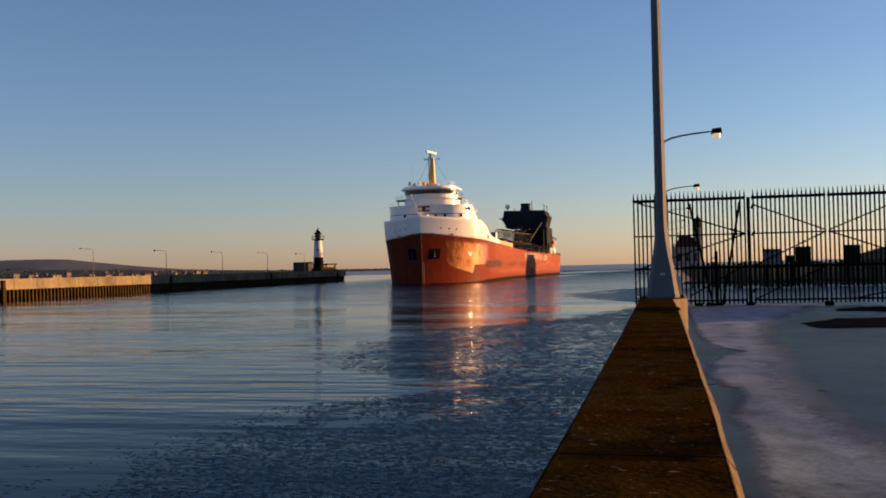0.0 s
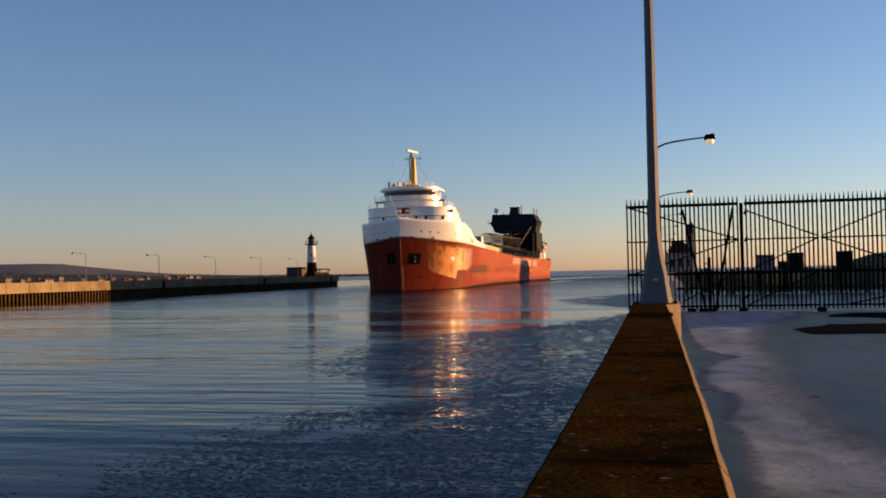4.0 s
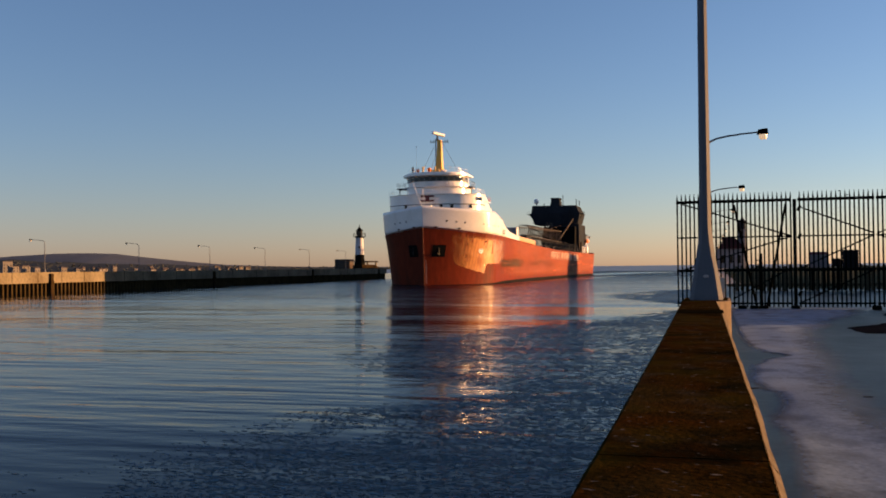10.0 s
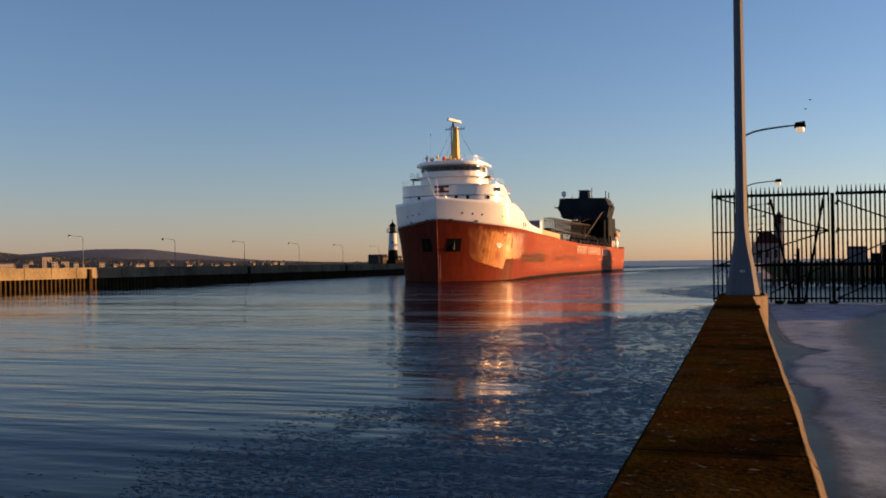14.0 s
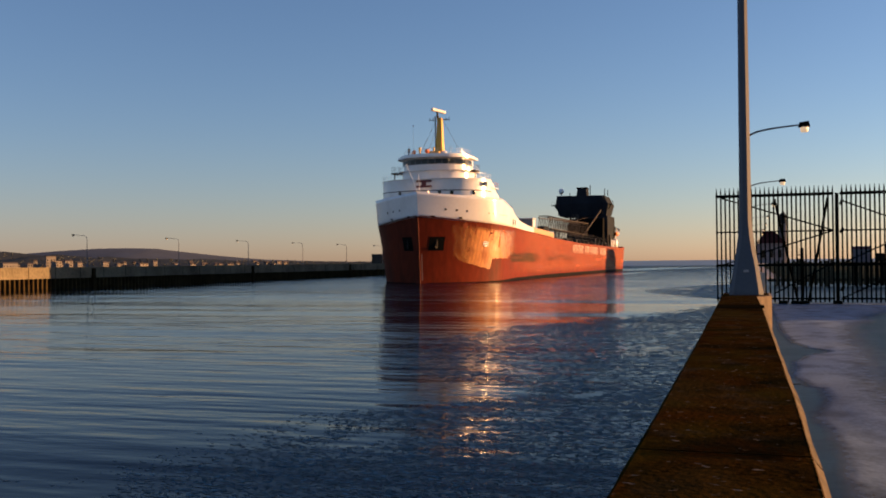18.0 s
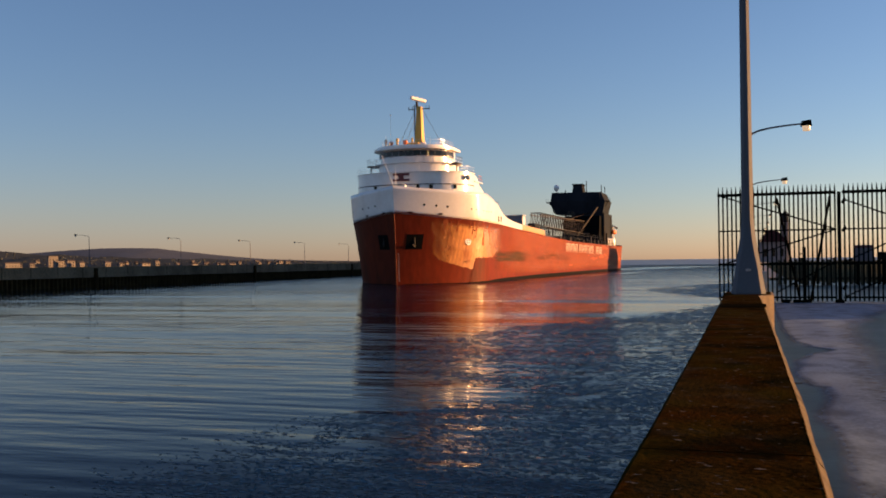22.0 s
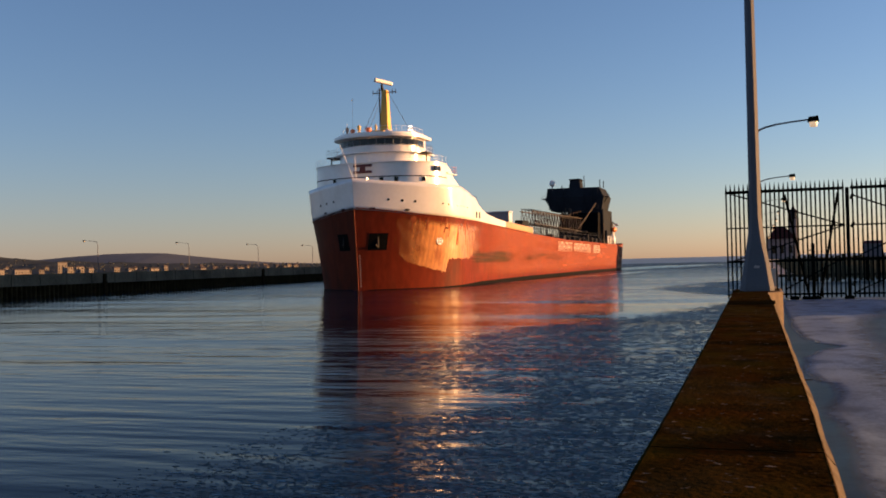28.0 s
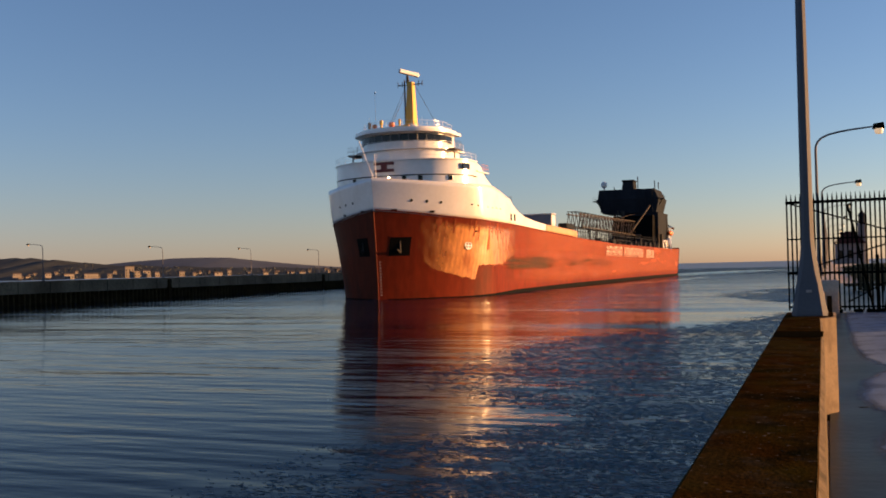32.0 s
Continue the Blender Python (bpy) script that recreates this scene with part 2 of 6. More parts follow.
shell_ribs(M_HULL, 1.2, 0.03, 0.003)
M_WHITE = material("white_ship_paint", (0.79, 0.76, 0.72), 0.33, spec=0.5, spread=0.06, scale=0.2, fine=2.0, stain=(0.5, 0.42, 0.34), stain_scale=0.3, stain_amount=0.25)
p_ = M_WHITE.node_tree.nodes["Principled BSDF"]
p_.inputs["Coat Weight"].default_value, p_.inputs["Coat Roughness"].default_value = 1.0, 0.15
M_DARK = material("dark_ship_paint", (0.021, 0.025, 0.031), 0.8, spec=0.02, spread=0.3, scale=0.3, fine=3)
# white dulled in colour for the shade that falls on the tower
M_TOWER = material("dulled_white_tower_paint", (0.5, 0.5, 0.52), 0.7, spec=0.1, spread=0.12, scale=0.8, fine=6, stain=(0.2, 0.17, 0.14), stain_scale=1.2, stain_amount=0.4)
M_TAN = material("buff_bulwark_paint", (0.48, 0.28, 0.16), 0.5, spec=0.2, spread=0.15, scale=0.4, fine=4, stain=(0.2, 0.08, 0.03), stain_scale=0.6, stain_amount=0.4)
M_CABIN = material("blue_grey_cabin_tone", (0.16, 0.18, 0.21), 0.5, spec=0.3, spread=0.12, scale=0.5, fine=5)
M_RUST = material("rust_red_runs", (0.22, 0.05, 0.018), 0.7, spec=0.1, spread=0.4, scale=1.0, fine=8)
M_GOLD = material("golden_yellow_paint", (0.62, 0.35, 0.05), 0.45, spread=0.1, scale=0.6, fine=4)
M_GLASS_DARK = material("dark_window_glass", (0.004, 0.005, 0.006), 0.12, spec=0.25, spread=0.2, scale=0.8, fine=3)
M_ICE = material("wet_grey_ice", (0.022, 0.036, 0.039), 0.34, spec=0.03, spread=0.3, scale=1.2, fine=14, bump=0.004, bump_scale=9,
                 stain=(0.022, 0.024, 0.027), stain_scale=0.9, stain_amount=0.8)
# haze of the distance is mixed into the hill colour, paler and bluer
M_HILL = material("hazy_wooded_hillside", (0.125, 0.138, 0.15), 0.95, spread=0.15, scale=0.012, fine=0.12, spec=0.0)
M_LENS = material("unlit_lamp_lens", (0.5, 0.44, 0.4), 0.3, spread=0.05)
M_LAMP = material("lamp_lens", (0.8, 0.72, 0.55), 0.25, spread=0.05)
# slight glow added for the sun catching the near lenses
M_LAMP.node_tree.nodes["Principled BSDF"].inputs["Emission Color"].default_value = (1.0, 0.72, 0.42, 1)
M_LAMP.node_tree.nodes["Principled BSDF"].inputs["Emission Strength"].default_value = 0.22
# dark blue for snow: the shade on the walkway is put into the colour
M_SNOW = material("shaded_crusted_snow", (0.155, 0.225, 0.31), 0.75, spec=0.05, spread=0.3, scale=2.5, fine=30, bump=0.002, bump_scale=14,
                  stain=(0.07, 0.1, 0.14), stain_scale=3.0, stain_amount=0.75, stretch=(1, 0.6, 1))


def thin_edges(m, scale=9.0, stretch=(1, 1, 1), low=0.1, high=0.85):
    """A coat that gets patchy where the stored cover falls off."""
    n, l = m.node_tree.nodes, m.node_tree.links
    a = n.new("ShaderNodeAttribute")
    a.attribute_name = "cover"
    co = n.new("ShaderNodeTexCoord")
    t = n.new("ShaderNodeTexNoise")
    t.inputs["Scale"].default_value, t.inputs["Detail"].default_value = scale, 6.0
    mp = n.new("ShaderNodeMapping")
    mp.inputs["Scale"].default_value = stretch
    l.new(co.outputs["Object"], mp.inputs[0])
    l.new(mp.outputs[0], t.inputs["Vector"])
    k = n.new("ShaderNodeMath")
    k.operation = "MULTIPLY_ADD"
    k.inputs[1].default_value, k.inputs[2].default_value = 0.7, -0.35
    l.new(t.outputs["Fac"], k.inputs[0])
    s = n.new("ShaderNodeMath")
    s.operation = "ADD"
    l.new(k.outputs[0], s.inputs[0])
    l.new(a.outputs["Fac"], s.inputs[1])
    r = n.new("ShaderNodeMapRange")
    r.inputs["From Min"].default_value, r.inputs["From Max"].default_value = low, high
    l.new(s.outputs[0], r.inputs["Value"])
    l.new(r.outputs[0], n["Principled BSDF"].inputs["Alpha"])


thin_edges(M_SNOW)
M_SLUSH = material("slush_flakes", (0.012, 0.052, 0.07), 0.4, spec=0.07, spread=0.6, scale=0.8, fine=9)


def pale_flecks(m, colour, share):
    """Some of the loose pieces catch more light than the rest."""
    n, l = m.node_tree.nodes, m.node_tree.links
    p = n["Principled BSDF"]
    g = n.new("ShaderNodeNewGeometry")
    r = n.new("ShaderNodeMapRange")
    r.inputs["From Min"].default_value, r.inputs["From Max"].default_value = 1 - share, 1.0
    l.new(g.outputs["Random Per Island"], r.inputs["Value"])
    mx = n.new("ShaderNodeMix")
    mx.data_type = "RGBA"
    l.new(r.outputs[0], mx.inputs["Factor"])
    l.new(p.inputs["Base Color"].links[0].from_socket, mx.inputs["A"])
    mx.inputs["B"].default_value = (*colour, 1)
    l.new(mx.outputs["Result"], p.inputs["Base Color"])


M_SLUSH.node_tree.nodes["Principled BSDF"].inputs["Specular Tint"].default_value = (0.5, 0.9, 1.0, 1)
pale_flecks(M_SLUSH, (0.085, 0.21, 0.265), 0.4)
M_ASPHALT = material("bare_wet_asphalt", (0.01, 0.011, 0.013), 0.95, spec=0.0, spread=0.3, scale=2, fine=60, bump=0.004, bump_scale=90)
M_BLACK = material("plain_black_paint", (0.003, 0.003, 0.003), 0.7, spec=0.03, spread=0.3, scale=0.5, fine=4)
M_STEEL = material("grey_deck_steel", (0.05, 0.043, 0.037), 0.7, spec=0.1, spread=0.4, scale=0.5, fine=5, stain=(0.06, 0.022, 0.008), stain_scale=0.6, stain_amount=0.6)
M_ORANGE = material("orange_safety_paint", (0.65, 0.16, 0.03), 0.45, spread=0.12, scale=1, fine=6)
M_LETTER = material("white_hull_lettering", (0.4, 0.33, 0.29), 0.5, spread=0.12, scale=0.6, fine=5)
M_MAROON = material("maroon_emblem_paint", (0.10, 0.012, 0.015), 0.5, spread=0.12, scale=1, fine=6)
M_SCUFF = material("dark_green_fender_scuffs", (0.05, 0.033, 0.02), 0.7, spec=0.1, spread=0.7, scale=1.2, fine=6)
# faded paint, brightened in colour for the sun's glare on the shoulder
M_FADED = material("faded_glare_hull_paint", (0.56, 0.22, 0.065), 0.33, spec=0.5, spread=0.3, scale=0.3, fine=3.0, stretch=(1, 1, 0.4),
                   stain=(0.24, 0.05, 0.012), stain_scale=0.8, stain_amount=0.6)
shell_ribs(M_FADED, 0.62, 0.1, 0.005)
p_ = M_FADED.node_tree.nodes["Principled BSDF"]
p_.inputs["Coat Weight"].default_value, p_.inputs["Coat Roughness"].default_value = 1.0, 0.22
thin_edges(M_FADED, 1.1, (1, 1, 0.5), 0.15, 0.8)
thin_edges(M_SCUFF, 1.0, (0.4, 0.09, 2.6), 0.36, 0.8)
M_SUNLIT_SIDE = material("sunlit_side_red", (0.31, 0.075, 0.036), 0.6, spec=0.1, spread=0.3, scale=0.25, fine=2.5, stretch=(1, 0.5, 1))
thin_edges(M_SUNLIT_SIDE, 0.5, (0.4, 0.12, 1.0), 0.15, 1.25)
M_BRIDGE_GLASS = material("bridge_window_glass", (0.01, 0.013, 0.016), 0.1, spec=0.3, spread=0.3, scale=0.8, fine=3, island=True)
# white walls darkened to grey in colour, for the shade they stand in
M_FOG = material("shade_grey_wall", (0.2, 0.2, 0.21), 0.9, spec=0.05, spread=0.2, scale=0.8, fine=8)
M_SIGN = material("grey_sign_board", (0.13, 0.13, 0.15), 0.6, spec=0.1, spread=0.12, scale=4, fine=30)
M_ROOF_RED = material("red_roof_shingles", (0.06, 0.02, 0.018), 0.9, spec=0.03, spread=0.25, scale=0.8, fine=6)
M_HOUSE = material("cream_town_wall", (0.165, 0.148, 0.135), 0.9, spec=0.05, spread=0.15, scale=0.05, fine=0.6, island=True)
M_TOWN_ROOF = material("grey_town_roof", (0.07, 0.06, 0.062), 0.9, spec=0.05, spread=0.2, scale=0.05, fine=0.6, island=True)
# the far trees are lightened in colour for the same haze
M_TREES = material("hazy_winter_trees", (0.072, 0.08, 0.077), 0.95, spec=0.0, spread=0.3, scale=0.03, fine=0.4)
M_GRASS = material("dry_winter_grass", (0.1, 0.092, 0.05), 0.95, spec=0.0, spread=0.5, scale=1.2, fine=14, bump=0.03, bump_scale=12)
M_SOIL = material("frozen_dark_soil", (0.02, 0.019, 0.013), 0.95, spec=0.0, spread=0.5, scale=1.5, fine=18, bump=0.02, bump_scale=14)
M_DARK_BAND = material("dark_band_tone", (0.008, 0.0065, 0.003), 0.95, spec=0.0, spread=0.4, scale=8, fine=60)
thin_edges(M_DARK_BAND, 14.0, (1, 1, 1), 0.25, 0.8)
M_HORIZON = material("horizon_band_tone", (0.15, 0.2, 0.235), 0.45, spec=0.2, spread=0.25, scale=0.02, fine=0.3, stretch=(0.3, 1, 1))
M_WOOD = material("weathered_fence_slats", (0.05, 0.046, 0.03), 0.9, spec=0.03, spread=0.3, scale=3, fine=40, island=True)


# ---- mesh helpers ----
def part(name, bm, mat, parent=None, label="", smooth=False):
    me = bpy.data.meshes.new(name)
    bm.normal_update()
    bm.to_mesh(me)
    bm.free()
    me.materials.append(mat)
    if smooth:
        me.polygons.foreach_set("use_smooth", [True] * len(me.polygons))
        me.set_sharp_from_angle(angle=radians(35))
    ob = new(name, me)
    if parent:
        ob.parent = parent
    if label:
        ob["label"] = label
    return ob


def empty(name, x=0, y=0, z=0, rz=0):
    ob = new(name)
    ob.matrix_world = pose(x, y, z, 0, 0, rz)
    return ob


def hexa(bm, bottom, top):
    """A six-sided solid from four corners below and four above, counter-clockwise from above."""
    v = [bm.verts.new(c) for c in (*bottom, *top)]
    for f in ((3, 2, 1, 0), (4, 5, 6, 7), (0, 1, 5, 4), (1, 2, 6, 5), (2, 3, 7, 6), (3, 0, 4, 7)):
        bm.faces.new([v[i] for i in f])
    return v


def box(bm, x0, x1, y0, y1, z0, z1):
    return hexa(bm, ((x0, y0, z0), (x1, y0, z0), (x1, y1, z0), (x0, y1, z0)), ((x0, y0, z1), (x1, y0, z1), (x1, y1, z1), (x0, y1, z1)))


def bevelled(x0, x1, y0, y1, z0, z1, r=0.02, seg=2):
    bm = bmesh.new()
    box(bm, x0, x1, y0, y1, z0, z1)
    bmesh.ops.bevel(bm, geom=bm.edges[:], offset=r, segments=seg, affect="EDGES", profile=0.5)
    return bm


def rod(bm, a, b, r0, r1=None, n=8):
    """A tapered round bar from a to b."""
    a, b = Vector(a), Vector(b)
    r1 = r0 if r1 is None else r1
    d = (b - a).normalized()
    u = d.orthogonal().normalized()
    w = d.cross(u)
    ra, rb = [], []
    for i in range(n):
        k = 2 * math.pi * i / n
        o = u * math.cos(k) + w * math.sin(k)
        ra.append(bm.verts.new(a + o * r0))
        rb.append(bm.verts.new(b + o * r1))
    for i in range(n):
        bm.faces.new((ra[i], ra[(i + 1) % n], rb[(i + 1) % n], rb[i]))
    bm.faces.new(ra[::-1])
    bm.faces.new(rb)


def rods(pairs, r, n=6):
    bm = bmesh.new()
    for a, b in pairs:
        rod(bm, a, b, r, r, n)
    return bm


def tube(bm, points, radii, n=10, close=True):
    """A bent round pipe through the points."""
    points = [Vector(p) for p in points]
    rings = []
    for i, p in enumerate(points):
        d = (points[min(i + 1, len(points) - 1)] - points[max(i - 1, 0)]).normalized()
        u = d.cross(Vector((0, 1, 0)))
        u = u.normalized() if u.length > 1e-3 else Vector((1, 0, 0))
        w = d.cross(u).normalized()
        rings.append([bm.verts.new(p + (u * math.cos(2 * math.pi * k / n) + w * math.sin(2 * math.pi * k / n)) * radii[i]) for k in range(n)])
    for a, b in zip(rings, rings[1:]):
        for k in range(n):
            bm.faces.new((a[k], a[(k + 1) % n], b[(k + 1) % n], b[k]))
    if close:
        bm.faces.new(rings[0][::-1])
        bm.faces.new(rings[-1])


def lathe(profile, n=24, cap=True):
    """A turned solid: profile of (radius, z) from below upwards."""
    bm = bmesh.new()
    rings = [[bm.verts.new((r * math.cos(2 * math.pi * k / n), r * math.sin(2 * math.pi * k / n), z)) for k in range(n)] for r, z in profile]
    for a, b in zip(rings, rings[1:]):
        for k in range(n):
            bm.faces.new((a[k], a[(k + 1) % n], b[(k + 1) % n], b[k]))
    if cap:
        bm.faces.new(rings[0][::-1])
        bm.faces.new(rings[-1])
    return bm


def prism(outline, z0, z1):
    """An upright solid over an outline of (x, y), counter-clockwise."""
    bm = bmesh.new()
    a = [bm.verts.new((x, y, z0)) for x, y in outline]
    b = [bm.verts.new((x, y, z1)) for x, y in outline]
    n = len(a)
    for i in range(n):
        bm.faces.new((a[i], a[(i + 1) % n], b[(i + 1) % n], b[i]))
    bm.faces.new(a[::-1])
    bm.faces.new(b)
    return bm


def lerp(table, x):
    for (a, u), (b, w) in zip(table, table[1:]):
        if x <= b:
            return u + (w - u) * max(0.0, (x - a) / (b - a))
    return table[-1][1]


# ---- plan ----
WALL_L, WALL_R, WALL_TOP, ICE_Z = -0.213, 0.095, 3.582, 3.365   # near parapet
NORTH_X, NORTH_TOP = -91.65, 3.79                                # face and top of the far pier
LAMP_STEP = 23.48
WATER_Z = 0.83
GATE_K = 2.15                                                    # widens the walkway out from the eye, keeping its look from the camera
GATE_Y, GATE_Z = 12.5 * GATE_K, 3.93 - 0.565 * GATE_K            # the gate, and the level of the walkway


def ease(u):
    u = max(0.0, min(1.0, u))
    return u * u * (3 - 2 * u)


def spot(x, y, z):
    """A walkway spot in metres, scaled out from the eye to fit the view."""
    return (x * GATE_K, y * GATE_K, 3.93 - (3.93 - z) * GATE_K)


# ---- the water ----
def build_water():
    bm = bmesh.new()
    vs = [bm.verts.new(p) for p in ((-4600, -400, WATER_Z), (4600, -400, WATER_Z), (4600, 4700, WATER_Z), (-4600, 4700, WATER_Z))]
    bm.faces.new(vs)
    ob = part("water", bm, M_WATER)
    return tagged(ob, "dark blue rippled lake water in the ship canal", "water", kind="structure")


water = build_water()


# ---- south pier ----
def ice_height(x, y):
    return ICE_Z + 0.012 * (noise.noise((x * 1.2, y * 0.6, 0)) + 0.5 * noise.noise((x * 3, y * 1.6, 4)))


def build_south_pier():
    bm = bmesh.new()
    box(bm, -0.2, 16.0, -30, 26.0, -3, GATE_Z - 0.06)
    ob = part("pier_south", bm, M_CONC)
    tagged(ob, "concrete south pier beside the canal", "pier", kind="structure")
    bm = bmesh.new()
    box(bm, -0.35, 16.0, 26.0, 310, -3, GATE_Z - 0.06)
    ob = part("pier_south_outer", bm, M_CONC)
    tagged(ob, "concrete outer length of the south pier", "pier", kind="structure")
    root = empty("parapet_outer")
    tagged(root, "grey concrete parapet beyond the gate", "wall", kind="structure")
    bm = bmesh.new()
    box(bm, -0.3, -0.02, 12.02, 26.3, 2.4, 3.3)
    part("low_curb", bm, M_CONC, root)
    part("wall_end", bevelled(-0.35, 0.32, 26.3, 310, 2.5, 3.575, 0.012, 1), M_CONC, root)
    # proud dark panel: the shade of a recess, put into the colour
    part("niche", bevelled(0.03, 0.15, 26.285, 26.4, 2.76, 3.18, 0.004, 1), M_PILE, root, "dark panel for the shaded recess in the wall end")
    # icy walkway with a gently uneven top
    bm = bmesh.new()
    nx, ny = 130, 480
    grid = [[bm.verts.new((0.045 + 7.35 * (i / nx) ** 1.6, -3 + 31 * j / ny, 0)) for i in range(nx + 1)] for j in range(ny + 1)]
    for j in range(ny + 1):
        for i in range(nx + 1):
            v = grid[j][i]
            x, y = v.co.x, v.co.y
            v.co = spot(x, y, ice_height(x, y))
    for j in range(ny):
        for i in range(nx):
            bm.faces.new((grid[j][i], grid[j][i + 1], grid[j + 1][i + 1], grid[j + 1][i]))
    ob = part("icy_walkway", bm, M_ICE, smooth=True)
    tagged(ob, "wet grey ice covering the pier walkway", "ice", kind="structure")


build_south_pier()


def build_parapet():
    root = empty("parapet_wall", 0, 0, 0)
    tagged(root, "low brown-stained concrete parapet wall along the canal", "wall", kind="structure")
    for k, (y0, y1) in enumerate(((-6.0, 1.795), (1.805, 9.4))):
        bm = bmesh.new()
        n = 60
        rows, bevel = [], []
        for j in range(n + 1):
            y = y0 + (y1 - y0) * j / n
            wob = 0.002 * noise.noise((0, y * 2.5, 1.0)) + 0.002 * noise.noise((0, y * 9, 2.0))
            right = WALL_R + wob
            out = right + 0.014 + 0.003 * noise.noise((3, y * 3.1, 0))
            drop = 0.02
            if y > 2.4:
                right = lerp([(2.4, WALL_R), (6.96, 0.066), (9.4, 0.036)], y) + wob
                out = right + 0.016 + 0.003 * noise.noise((3, y * 3.1, 0))
            drop *= 1 + 0.2 * noise.noise((7, y * 4, 0))
            top = WALL_TOP + 0.002 * noise.noise((5, y * 3, 0))
            left = lerp([(-6, WALL_L), (2, WALL_L - 0.005), (4.25, WALL_L - 0.02), (9.5, WALL_L - 0.07), (12, WALL_L - 0.075)], y)
            rows.append([bm.verts.new(p) for p in ((left, y, -3), (left + 0.003 * noise.noise((1, y * 5, 0)), y, WALL_TOP - 0.012),
                         (left + 0.012, y, top), (right, y, top), (out - 0.004, y, WALL_TOP - drop), (out, y, GATE_Z - 0.1))])
            bevel.append([(right - 0.001, y, top + 0.0004), (out - 0.003, y, WALL_TOP - drop + 0.002), (out + 0.003, y, WALL_TOP - drop - 0.004), (out + 0.003, y, GATE_Z - 0.1)])
        for a, b in zip(rows, rows[1:]):
            for i in range(5):
                bm.faces.new((a[i], a[i + 1], b[i + 1], b[i]))
        for r_, f in ((rows[0], 1), (rows[-1], -1)):
            bm.faces.new(r_[::f])
        bmesh.ops.recalc_face_normals(bm, faces=bm.faces[:])
        block = part("wall_block", bm, M_CONC_OLD, root)
        bm = bmesh.new()
        rb = [[bm.verts.new(p) for p in r] for r in bevel]
        for a, b in zip(rb, rb[1:]):
            for i in range(3):
                bm.faces.new((a[i], a[i + 1], b[i + 1], b[i]))
        part("worn_edge", bm, M_CONC_EDGE, block, "pale worn concrete edge, brightened as sunlit", smooth=True)
    # the lamp's pedestal, splayed on the walkway's side to turn a face to the sun
    bm = prism([(-0.29, 9.4), (0.036, 9.27), (0.168, 9.56), (0.172, 10.4), (-0.29, 10.4)], -3, WALL_TOP)
    bmesh.ops.bevel(bm, geom=[e for e in bm.edges if min(v.co.z for v in e.verts) > 3], offset=0.012, segments=2, affect="EDGES")
    pedestal = part("lamp_pedestal", bm, M_CONC_OLD, root, "concrete lamp pedestal")
    # paler sheet over the splay: its sunlit look, put into the colour
    bm = bmesh.new()
    outline = [(0.04, 9.272), (0.173, 9.556), (0.177, 10.404)]
    lo = [bm.verts.new((x, y, GATE_Z - 0.1)) for x, y in outline]
    hi = [bm.verts.new((x, y, WALL_TOP - 0.004)) for x, y in outline]
    inner = [bm.verts.new((x, y, WALL_TOP + 0.002)) for x, y in ((0.034, 9.285), (0.15, 9.56), (0.15, 10.4))]
    for i in range(2):
        bm.faces.new((lo[i], lo[i + 1], hi[i + 1], hi[i]))
        bm.faces.new((hi[i], hi[i + 1], inner[i + 1], inner[i]))
    part("pale_facing", bm, M_PEDESTAL, pedestal, "sheet over the pedestal's side, paler for the sun on it")


build_parapet()


